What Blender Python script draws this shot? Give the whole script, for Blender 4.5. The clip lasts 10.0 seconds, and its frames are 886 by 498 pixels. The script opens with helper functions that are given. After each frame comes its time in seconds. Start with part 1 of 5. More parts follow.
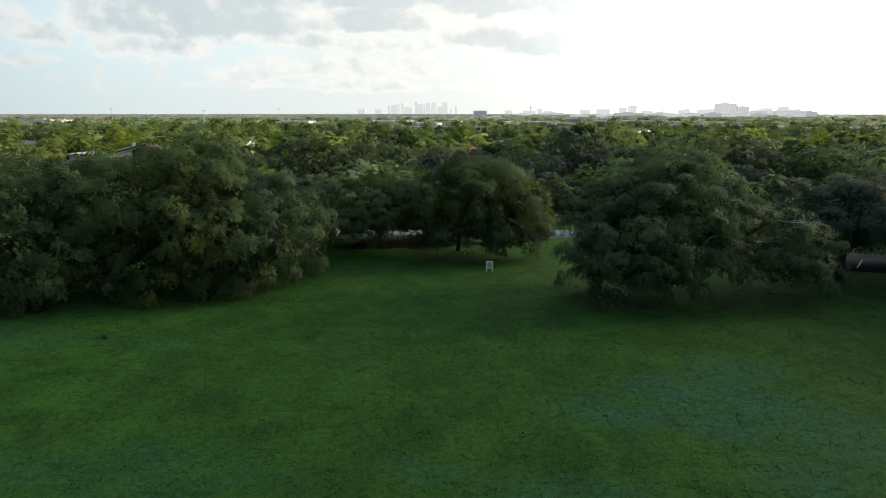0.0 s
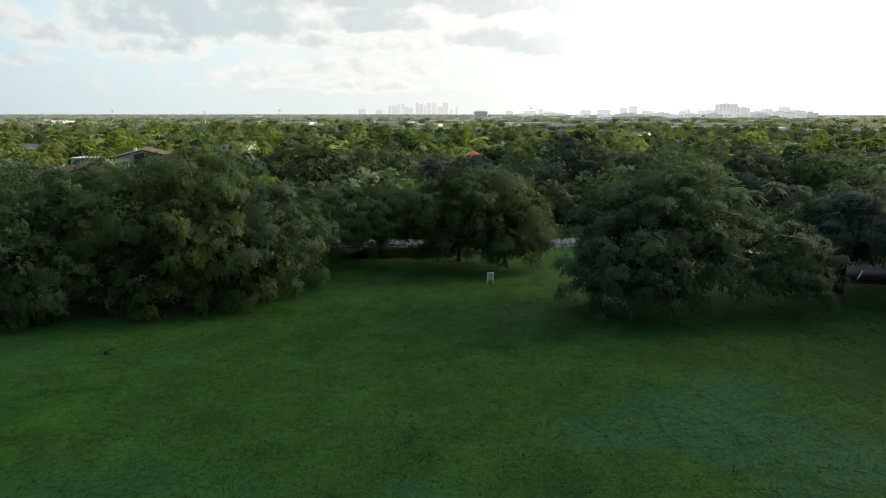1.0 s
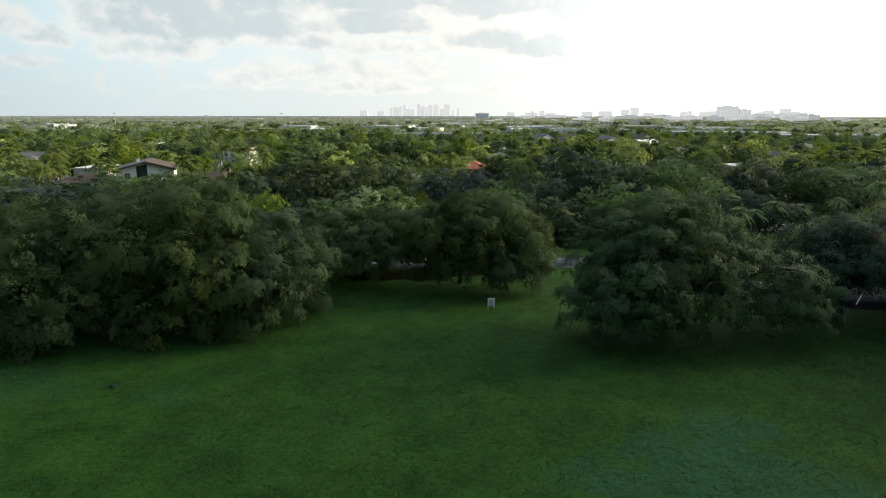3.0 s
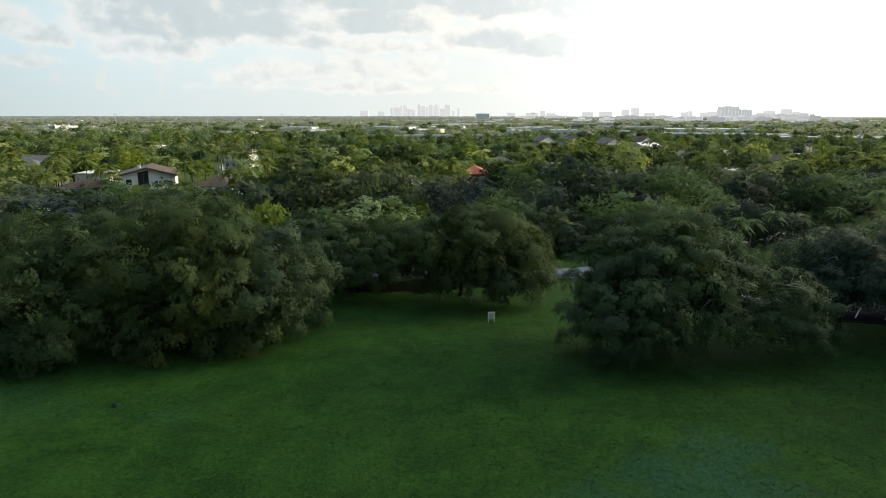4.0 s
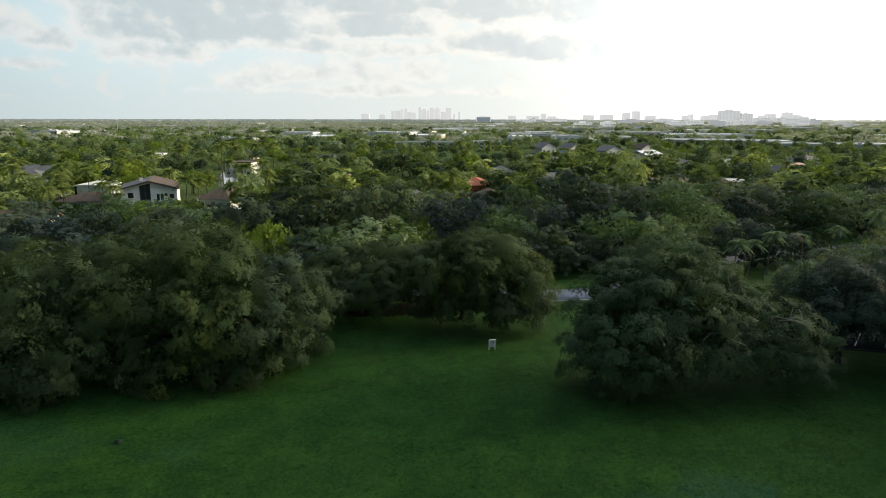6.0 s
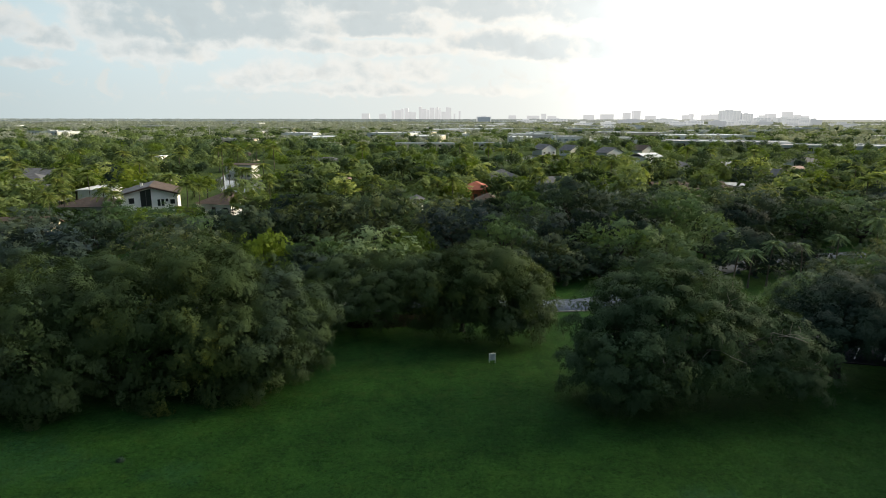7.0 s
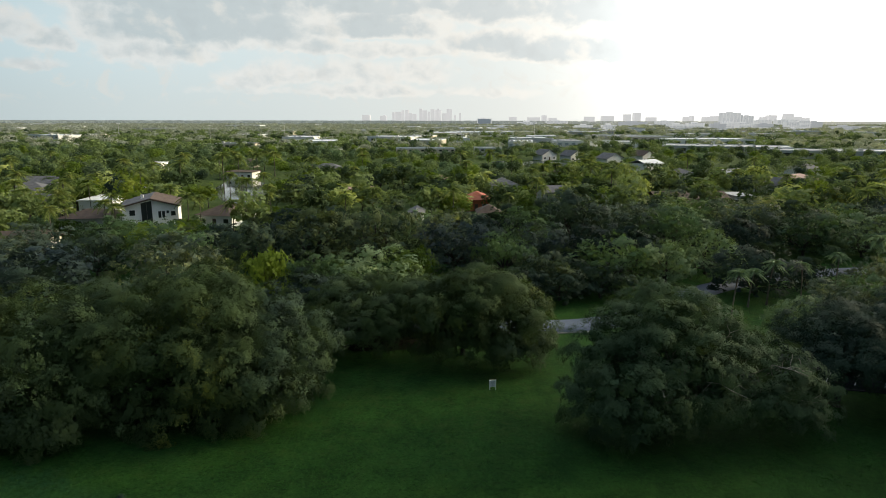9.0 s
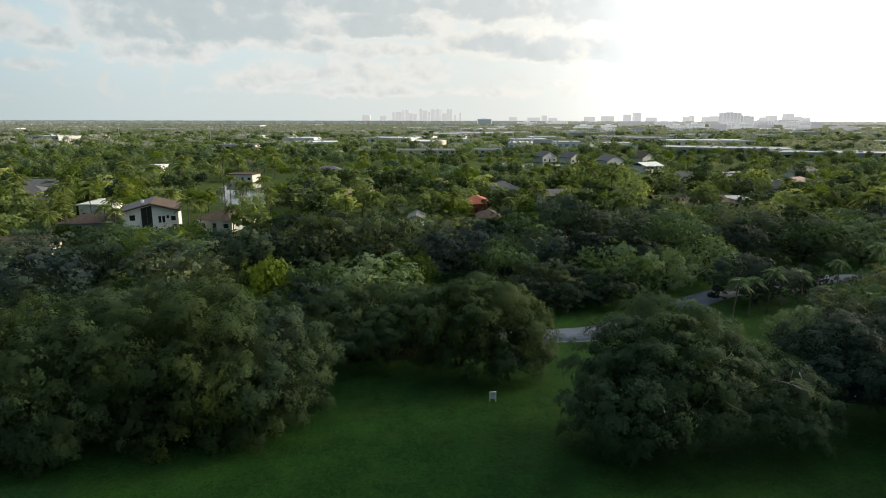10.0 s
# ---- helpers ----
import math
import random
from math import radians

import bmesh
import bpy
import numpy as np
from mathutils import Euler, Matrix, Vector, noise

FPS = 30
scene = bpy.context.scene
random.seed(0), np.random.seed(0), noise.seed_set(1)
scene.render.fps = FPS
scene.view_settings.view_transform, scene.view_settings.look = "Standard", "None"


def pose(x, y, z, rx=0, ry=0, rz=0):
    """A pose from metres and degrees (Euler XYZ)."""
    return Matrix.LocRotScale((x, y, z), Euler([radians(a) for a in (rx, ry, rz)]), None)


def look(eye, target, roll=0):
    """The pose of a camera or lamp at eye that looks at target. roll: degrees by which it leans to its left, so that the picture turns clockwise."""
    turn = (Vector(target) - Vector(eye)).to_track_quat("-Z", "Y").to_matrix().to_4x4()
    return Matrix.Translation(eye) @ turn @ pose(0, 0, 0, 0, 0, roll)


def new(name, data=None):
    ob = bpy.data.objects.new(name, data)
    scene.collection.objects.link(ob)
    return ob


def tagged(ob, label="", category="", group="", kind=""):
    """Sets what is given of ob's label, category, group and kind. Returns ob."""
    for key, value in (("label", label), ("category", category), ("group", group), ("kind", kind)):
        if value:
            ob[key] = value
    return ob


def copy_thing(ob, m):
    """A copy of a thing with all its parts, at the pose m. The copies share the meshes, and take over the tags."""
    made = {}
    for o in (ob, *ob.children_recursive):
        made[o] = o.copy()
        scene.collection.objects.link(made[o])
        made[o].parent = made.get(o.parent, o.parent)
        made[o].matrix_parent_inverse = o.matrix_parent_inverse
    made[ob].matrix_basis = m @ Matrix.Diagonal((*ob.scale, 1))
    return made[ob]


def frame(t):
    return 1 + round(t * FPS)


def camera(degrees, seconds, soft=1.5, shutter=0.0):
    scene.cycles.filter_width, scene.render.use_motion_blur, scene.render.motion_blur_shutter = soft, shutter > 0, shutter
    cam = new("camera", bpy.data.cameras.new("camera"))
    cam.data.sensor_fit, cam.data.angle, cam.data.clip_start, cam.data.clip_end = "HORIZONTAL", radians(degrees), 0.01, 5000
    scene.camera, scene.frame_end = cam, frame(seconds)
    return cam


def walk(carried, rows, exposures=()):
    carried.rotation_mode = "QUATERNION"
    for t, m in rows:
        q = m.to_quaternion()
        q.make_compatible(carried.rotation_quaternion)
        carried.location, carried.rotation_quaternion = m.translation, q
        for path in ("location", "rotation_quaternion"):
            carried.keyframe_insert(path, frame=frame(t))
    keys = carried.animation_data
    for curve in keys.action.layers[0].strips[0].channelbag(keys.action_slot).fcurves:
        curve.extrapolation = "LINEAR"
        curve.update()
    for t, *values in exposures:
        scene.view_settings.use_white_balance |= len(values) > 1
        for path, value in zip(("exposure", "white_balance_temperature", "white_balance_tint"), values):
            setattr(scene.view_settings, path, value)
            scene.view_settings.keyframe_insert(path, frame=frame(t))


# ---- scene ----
# A drone rises straight up from 15 m to 28 m over a park lawn and looks out over the woods.
cam = camera(72.9, 10.0, soft=0.75)
# seconds, x, y, z, pitch, turn to the right, roll
PATH = [
    (0, 0.153, 3.051, 15.229, -12.76, 0.069, 0.00),
    (0.5, 0.150, 3.118, 15.790, -12.77, 0.034, 0.01),
    (1, 0.147, 3.176, 16.332, -12.74, 0.001, 0.01),
    (1.5, 0.144, 3.223, 16.928, -12.70, -0.030, 0.01),
    (2, 0.142, 3.222, 17.484, -12.70, -0.060, 0.02),
    (2.5, 0.139, 3.252, 18.074, -12.62, -0.088, 0.03),
    (4, 0.130, 3.307, 20.207, -12.62, -0.164, 0.04),
    (4.5, 0.128, 3.358, 20.777, -12.51, -0.186, 0.04),
    (5, 0.125, 3.447, 21.407, -12.44, -0.207, 0.05),
    (5.5, 0.122, 3.544, 22.021, -12.35, -0.226, 0.06),
    (7, 0.114, 3.770, 24.141, -12.42, -0.274, 0.07),
    (7.5, 0.111, 3.879, 24.761, -12.35, -0.287, 0.07),
    (8, 0.108, 3.999, 25.393, -12.33, -0.298, 0.08),
    (8.5, 0.105, 4.121, 26.002, -12.30, -0.308, 0.09),
    (9, 0.102, 4.260, 26.657, -12.30, -0.316, 0.09),
    (9.5, 0.100, 4.384, 27.278, -12.30, -0.323, 0.10),
    (10, 0.097, 4.537, 27.802, -12.30, -0.328, 0.10),
]
walk(cam, [(t, pose(x, y, z, 90 + pitch, 0, -turn) @ pose(0, 0, 0, 0, 0, roll)) for t, x, y, z, pitch, turn, roll in PATH],
     exposures=[(0.0, 0.08), (2.0, 0.07), (6.0, -0.03), (10.0, -0.18)])

# ---- world and light ----
SUN_AZ, SUN_EL = 70.0, 20.0  # degrees to the right of ahead, and above the horizon

world = bpy.data.worlds.new("evening_sky")
scene.world = world
world.use_nodes = True
wt = world.node_tree
wt.nodes.clear()


class Net:
    """Short hand for node trees."""

    def __init__(self, tree):
        self.t = tree

    def add(self, kind, **props):
        n = self.t.nodes.new(kind)
        if "operation" in props:
            n.operation = props["operation"]
        if "use_clamp" in props:
            n.use_clamp = props["use_clamp"]
        if "interpolation_type" in props:
            n.interpolation_type = props["interpolation_type"]
        if "data_type" in props:
            n.data_type = props["data_type"]
        if "blend_type" in props:
            n.blend_type = props["blend_type"]
        if "sky_type" in props:
            n.sky_type, n.sun_disc = props["sky_type"], props["sun_disc"]
        return n

    def link(self, a, b):
        self.t.links.new(a, b)

    def put(self, value, socket):
        if isinstance(value, bpy.types.NodeSocket):
            self.t.links.new(value, socket)
        else:
            socket.default_value = value

    def math(self, op, a, b=0.0, c=0.0, clamp=False):
        n = self.add("ShaderNodeMath", operation=op, use_clamp=clamp)
        for s, v in zip(n.inputs, (a, b, c)):
            self.put(v, s)
        return n.outputs[0]

    def noise(self, vector, scale, detail=4.0, rough=0.55, distort=0.0):
        n = self.add("ShaderNodeTexNoise")
        self.put(vector, n.inputs["Vector"])
        n.inputs["Scale"].default_value, n.inputs["Detail"].default_value = scale, detail
        n.inputs["Roughness"].default_value, n.inputs["Distortion"].default_value = rough, distort
        return n.outputs["Fac"]

    def range(self, value, a, b, c=0.0, d=1.0, smooth=True):
        n = self.add("ShaderNodeMapRange", interpolation_type="SMOOTHSTEP" if smooth else "LINEAR")
        for s, v in zip(n.inputs, (value, a, b, c, d)):
            self.put(v, s)
        return n.outputs[0]

    def mix(self, fac, a, b, blend="MIX"):
        n = self.add("ShaderNodeMix", data_type="RGBA", blend_type=blend)
        n.clamp_factor = True
        self.put(fac, n.inputs[0])
        for s, v in ((n.inputs[6], a), (n.inputs[7], b)):
            self.put((*v, 1.0) if isinstance(v, tuple) and len(v) == 3 else v, s)
        return n.outputs[2]

    def xyz(self, x, y, z):
        n = self.add("ShaderNodeCombineXYZ")
        for s, v in zip(n.inputs, (x, y, z)):
            self.put(v, s)
        return n.outputs[0]


w = Net(wt)
sky = w.add("ShaderNodeTexSky", sky_type="NISHITA", sun_disc=False)
sky.sun_elevation, sky.sun_rotation = radians(SUN_EL), radians(SUN_AZ)
sky.air_density, sky.dust_density, sky.ozone_density = 1.0, 1.5, 1.0
way = w.add("ShaderNodeTexCoord").outputs["Generated"]
sep = w.add("ShaderNodeSeparateXYZ")
w.link(way, sep.inputs[0])
deg = 180 / math.pi
az = w.math("MULTIPLY", w.math("ARCTAN2", sep.outputs[0], sep.outputs[1]), deg)
el = w.math("MULTIPLY", w.math("ARCSINE", sep.outputs[2]), deg)
# cloud space: wide and low
flat = w.xyz(w.math("MULTIPLY", az, 0.165), w.math("MULTIPLY", el, 0.2), 0.0)
sunward = w.xyz(w.math("MULTIPLY", w.math("ADD", az, 0.9), 0.165), w.math("MULTIPLY", w.math("ADD", el, 0.5), 0.2), 0.0)
soft = w.noise(flat, 1.25, 5.0, 0.45, 0.1)
fine = w.noise(flat, 5.0, 5.0, 0.6, 0.4)
# distance from the sun
daz = w.math("SUBTRACT", az, 48.0)
delv = w.math("SUBTRACT", el, 10.0)
far2 = w.math("ADD", w.math("MULTIPLY", daz, daz), w.math("MULTIPLY", w.math("MULTIPLY", delv, delv), 1.6))
glow = w.math("EXPONENT", w.math("MULTIPLY", far2, -1 / (19.0 ** 2)))
wide = w.math("EXPONENT", w.math("MULTIPLY", far2, -1 / (70.0 ** 2)))
# clear air: blue above, pale and hazy towards the horizon
base = w.mix(1.0, sky.outputs[0], (0.085, 0.085, 0.085), "MULTIPLY")
air = w.mix(w.range(el, 0.0, 40.0, 0.0, 0.8), (0.55, 0.78, 0.88), base)
air = w.mix(w.range(el, 7.0, 0.0, 0.0, 0.9), air, (0.50, 0.64, 0.685))
air = w.mix(w.math("MULTIPLY", wide, 0.95), air, (1.12, 1.07, 0.97))
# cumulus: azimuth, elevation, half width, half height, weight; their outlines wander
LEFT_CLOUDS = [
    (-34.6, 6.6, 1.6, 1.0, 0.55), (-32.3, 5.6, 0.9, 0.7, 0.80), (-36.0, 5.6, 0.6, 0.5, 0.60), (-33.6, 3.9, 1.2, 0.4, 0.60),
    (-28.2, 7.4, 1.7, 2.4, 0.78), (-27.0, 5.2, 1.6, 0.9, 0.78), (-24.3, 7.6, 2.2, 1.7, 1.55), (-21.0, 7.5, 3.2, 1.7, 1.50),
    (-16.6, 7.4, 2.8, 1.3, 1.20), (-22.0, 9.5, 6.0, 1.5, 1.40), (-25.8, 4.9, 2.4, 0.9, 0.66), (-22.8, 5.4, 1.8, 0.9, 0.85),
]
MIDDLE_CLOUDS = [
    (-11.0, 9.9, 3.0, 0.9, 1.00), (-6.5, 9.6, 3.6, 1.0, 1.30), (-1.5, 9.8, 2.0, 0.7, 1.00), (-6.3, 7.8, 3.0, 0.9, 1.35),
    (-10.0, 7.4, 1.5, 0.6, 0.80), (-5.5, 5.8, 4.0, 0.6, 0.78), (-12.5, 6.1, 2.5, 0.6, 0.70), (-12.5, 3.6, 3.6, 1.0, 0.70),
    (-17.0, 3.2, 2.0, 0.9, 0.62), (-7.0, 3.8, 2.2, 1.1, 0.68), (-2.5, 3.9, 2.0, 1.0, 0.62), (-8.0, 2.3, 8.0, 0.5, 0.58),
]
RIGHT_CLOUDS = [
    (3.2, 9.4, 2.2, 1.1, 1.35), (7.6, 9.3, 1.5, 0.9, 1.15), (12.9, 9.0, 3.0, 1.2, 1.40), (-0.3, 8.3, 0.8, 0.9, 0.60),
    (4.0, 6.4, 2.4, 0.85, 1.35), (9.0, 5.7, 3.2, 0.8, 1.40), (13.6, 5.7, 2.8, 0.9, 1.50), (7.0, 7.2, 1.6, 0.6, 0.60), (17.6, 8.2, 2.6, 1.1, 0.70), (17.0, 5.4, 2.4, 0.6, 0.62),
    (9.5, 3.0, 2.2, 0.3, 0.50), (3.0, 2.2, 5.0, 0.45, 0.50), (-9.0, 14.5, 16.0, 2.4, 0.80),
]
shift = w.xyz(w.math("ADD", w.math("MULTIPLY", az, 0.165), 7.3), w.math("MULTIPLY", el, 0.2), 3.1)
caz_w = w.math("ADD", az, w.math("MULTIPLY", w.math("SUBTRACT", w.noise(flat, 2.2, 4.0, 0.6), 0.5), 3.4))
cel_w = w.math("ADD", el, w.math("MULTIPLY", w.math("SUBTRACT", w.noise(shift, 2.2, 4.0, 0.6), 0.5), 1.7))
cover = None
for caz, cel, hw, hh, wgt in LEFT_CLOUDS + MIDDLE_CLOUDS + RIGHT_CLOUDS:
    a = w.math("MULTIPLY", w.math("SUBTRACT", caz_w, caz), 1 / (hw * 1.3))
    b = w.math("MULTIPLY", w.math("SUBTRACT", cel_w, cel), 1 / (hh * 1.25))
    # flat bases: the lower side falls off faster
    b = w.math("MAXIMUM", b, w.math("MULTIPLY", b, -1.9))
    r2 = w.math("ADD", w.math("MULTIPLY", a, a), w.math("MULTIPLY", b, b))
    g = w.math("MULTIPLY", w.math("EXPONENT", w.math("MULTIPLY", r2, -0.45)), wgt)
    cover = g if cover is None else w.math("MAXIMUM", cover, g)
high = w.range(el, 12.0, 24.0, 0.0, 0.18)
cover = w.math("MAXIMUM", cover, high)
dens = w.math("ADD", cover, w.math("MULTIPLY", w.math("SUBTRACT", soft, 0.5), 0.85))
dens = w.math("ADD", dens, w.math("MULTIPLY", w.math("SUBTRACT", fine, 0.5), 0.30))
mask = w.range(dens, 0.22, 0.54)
billow = w.noise(flat, 3.4, 4.0, 0.55, 0.3)
thick = w.range(w.math("ADD", dens, w.math("MULTIPLY", w.math("SUBTRACT", billow, 0.5), 1.0)), 0.40, 1.05)
lit = w.mix(wide, (0.71, 0.78, 0.81), (1.16, 1.09, 0.97))
shade = w.mix(wide, (0.45, 0.565, 0.61), (0.84, 0.855, 0.83))
cloud = w.mix(thick, lit, shade)
soft_b, fine_b = w.noise(sunward, 1.25, 5.0, 0.45, 0.1), w.noise(sunward, 5.0, 5.0, 0.6, 0.4)
relief = w.math("ADD", w.math("MULTIPLY", w.math("SUBTRACT", soft, soft_b), 1.0), w.math("MULTIPLY", w.math("SUBTRACT", fine, fine_b), 0.30))
cloud = w.mix(w.range(relief, 0.02, 0.26, 0.0, 0.6), cloud, w.mix(wide, (0.80, 0.81, 0.78), (1.10, 1.02, 0.90)))
cloud = w.mix(w.range(relief, 0.0, -0.22, 0.0, 0.35), cloud, w.mix(wide, (0.39, 0.48, 0.525), (0.72, 0.73, 0.705)))
# low bright puffs
puff = w.math("MULTIPLY", w.range(w.noise(flat, 3.1, 5.0, 0.6, 0.6), 0.50, 0.66), w.range(el, 7.0, 3.0))
puff = w.math("MULTIPLY", puff, w.range(el, 0.6, 2.2))
air = w.mix(w.math("MULTIPLY", puff, 0.7), air, w.mix(wide, (0.70, 0.75, 0.74), (1.0, 0.96, 0.88)))
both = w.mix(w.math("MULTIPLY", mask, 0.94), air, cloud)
# the sky opposite the low sun is much dimmer
toward = w.math("ADD", w.math("MULTIPLY", sep.outputs[0], math.sin(radians(40.0))), w.math("MULTIPLY", sep.outputs[1], math.cos(radians(40.0))))
away = w.range(toward, 0.45, -0.6)
dim = w.math("SUBTRACT", 1.0, w.math("MULTIPLY", away, w.range(el, 15.0, 85.0, 0.75, 0.45)))
bright = w.math("ADD", w.math("MULTIPLY", dim, w.range(el, 13.0, 60.0, 1.0, 3.1)), w.math("MULTIPLY", glow, 9.0))
scaled = w.add("ShaderNodeVectorMath", operation="SCALE")
w.link(both, scaled.inputs[0])
w.link(bright, scaled.inputs["Scale"])
# below the horizon: dim land
land = w.mix(w.range(el, -0.6, -0.1), (0.10, 0.12, 0.10), scaled.outputs[0])
back = w.add("ShaderNodeBackground")
w.link(land, back.inputs[0])
back.inputs[1].default_value = 1.0
w.link(back.outputs[0], w.add("ShaderNodeOutputWorld").inputs[0])

sun_data = bpy.data.lights.new("sun", "SUN")
sun_data.energy, sun_data.angle, sun_data.color = 4.4, radians(18.0), (1.0, 0.82, 0.48)
sun = new("sun", sun_data)
sun_dir = Vector((math.sin(radians(SUN_AZ)) * math.cos(radians(SUN_EL)), math.cos(radians(SUN_AZ)) * math.cos(radians(SUN_EL)), math.sin(radians(SUN_EL))))
sun.matrix_world = look(sun_dir * 300, (0, 0, 0))


# ---- materials ----
def material(name, rough=0.8, spec=0.3):
    m = bpy.data.materials.new(name)
    m.use_nodes = True
    n = Net(m.node_tree)
    bsdf = m.node_tree.nodes["Principled BSDF"]
    bsdf.inputs["Roughness"].default_value = rough
    bsdf.inputs["Specular IOR Level"].default_value = spec
    return m, n, bsdf


def surface(name, low, high, scale, rough=0.8, spec=0.3, bump=0.0, bump_scale=None, metal=0.0, stain=None):
    """A surface whose colour wanders between two tones at two scales, with fine relief."""
    m, n, b = material(name, rough, spec)
    where = n.add("ShaderNodeTexCoord").outputs["Object"]
    f = n.noise(where, scale, 5.0, 0.6)
    g = n.noise(where, scale * 9, 3.0, 0.6)
    f = n.range(n.math("ADD", n.math("MULTIPLY", f, 0.65), n.math("MULTIPLY", g, 0.35)), 0.32, 0.68)
    col = n.mix(f, low, high)
    if stain:
        col = n.mix(n.range(n.noise(where, scale * 0.35, 4.0, 0.65, 0.5), 0.52, 0.72), col, stain)
    n.link(col, b.inputs["Base Color"])
    b.inputs["Metallic"].default_value = metal
    if bump:
        bm_ = n.add("ShaderNodeBump")
        bm_.inputs["Strength"].default_value, bm_.inputs["Distance"].default_value = bump, 0.05
        n.link(n.noise(where, bump_scale or scale * 6, 4.0, 0.6), bm_.inputs["Height"])
        n.link(bm_.outputs[0], b.inputs["Normal"])
    return m


def foliage(name, dark, mid, light, glow_through=0.3, vary=0.7):
    """Leaves: colour varies leaf by leaf, tree by tree and over the crown; they let some light through."""
    m, n, b = material(name, 0.75, 0.08)
    geo = n.add("ShaderNodeNewGeometry")
    leaf = geo.outputs["Random Per Island"]
    tree = n.add("ShaderNodeObjectInfo").outputs["Random"]
    spot = n.noise(geo.outputs["Position"], 0.6, 3.0, 0.6)
    grove = n.noise(geo.outputs["Position"], 0.075, 3.0, 0.6)
    f = n.math("ADD", n.math("MULTIPLY", leaf, 0.12), n.math("MULTIPLY_ADD", spot, 0.34, 0.23))
    f = n.math("ADD", f, n.math("MULTIPLY", n.math("SUBTRACT", tree, 0.5), vary))
    f = n.math("ADD", f, n.math("MULTIPLY", n.math("SUBTRACT", grove, 0.5), 0.9))
    col = n.mix(n.range(f, 0.1, 0.5), dark, mid)
    col = n.mix(n.range(f, 0.55, 1.0), col, light)
    n.link(col, b.inputs["Base Color"])
    tr = n.add("ShaderNodeBsdfTranslucent")
    n.link(n.mix(1.0, col, (1.0, 1.0, 0.55), "MULTIPLY"), tr.inputs[0])
    mx = n.add("ShaderNodeMixShader")
    mx.inputs[0].default_value = glow_through
    n.link(b.outputs[0], mx.inputs[1])
    n.link(tr.outputs[0], mx.inputs[2])
    n.link(mx.outputs[0], m.node_tree.nodes["Material Output"].inputs[0])
    return m


LEAF_OAK = foliage("live_oak_leaves", (0.040, 0.067, 0.058), (0.056, 0.088, 0.036), (0.327, 0.335, 0.037), 0.3, 0.12)
LEAF_DARK = foliage("dark_fig_leaves", (0.042, 0.065, 0.054), (0.051, 0.088, 0.047), (0.134, 0.174, 0.055), 0.3, 0.2)
# about half as bright as LEAF_DARK: the parking-lot oaks' shade is in the colour
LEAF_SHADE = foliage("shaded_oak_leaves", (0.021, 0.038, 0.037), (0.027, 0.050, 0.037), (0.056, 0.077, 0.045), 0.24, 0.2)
GRASS_BLADE = foliage("grass_blades", (0.012, 0.042, 0.009), (0.023, 0.071, 0.014), (0.046, 0.110, 0.024), 0.35, 0.0)
LEAF_GREY = foliage("grey_green_leaves", (0.042, 0.071, 0.055), (0.141, 0.208, 0.113), (0.307, 0.372, 0.204), 0.3, 0.15)
PARK_OAK = foliage("park_oak_leaves", (0.025, 0.043, 0.055), (0.071, 0.102, 0.081), (0.364, 0.390, 0.158), 0.3, 0.5)
PARK_DARK = foliage("park_fig_leaves", (0.017, 0.031, 0.032), (0.040, 0.066, 0.048), (0.201, 0.239, 0.101), 0.3, 0.5)
LEAF_LIME = foliage("lime_green_leaves", (0.034, 0.066, 0.013), (0.134, 0.198, 0.034), (0.342, 0.386, 0.075), 0.45)
LEAF_GREEN = foliage("fresh_green_leaves", (0.024, 0.046, 0.031), (0.083, 0.140, 0.066), (0.244, 0.293, 0.121), 0.34, 0.3)
LEAF_TOWN = foliage("garden_tree_leaves", (0.029, 0.051, 0.048), (0.177, 0.237, 0.093), (0.538, 0.590, 0.197), 0.34, 0.55)
LEAF_PALM = foliage("palm_fronds", (0.075, 0.110, 0.036), (0.185, 0.240, 0.075), (0.360, 0.380, 0.130), 0.45)
# far foliage: haze painted into the leaf colour, paler and bluer
LEAF_FAR_HAZED = foliage("far_wood_leaves", (0.123, 0.152, 0.164), (0.306, 0.337, 0.322), (0.502, 0.509, 0.457), 0.48)
BARK = surface("grey_bark", (0.020, 0.018, 0.017), (0.058, 0.052, 0.046), 1.5, 0.9, 0.2, 0.8, 9.0)
PALM_BARK = surface("palm_bark", (0.075, 0.068, 0.058), (0.16, 0.145, 0.125), 1.5, 0.9, 0.2, 0.5, 9.0)
BARK_PALE = surface("pale_bark", (0.20, 0.18, 0.15), (0.42, 0.39, 0.34), 2.0, 0.85, 0.2, 0.5, 9.0)


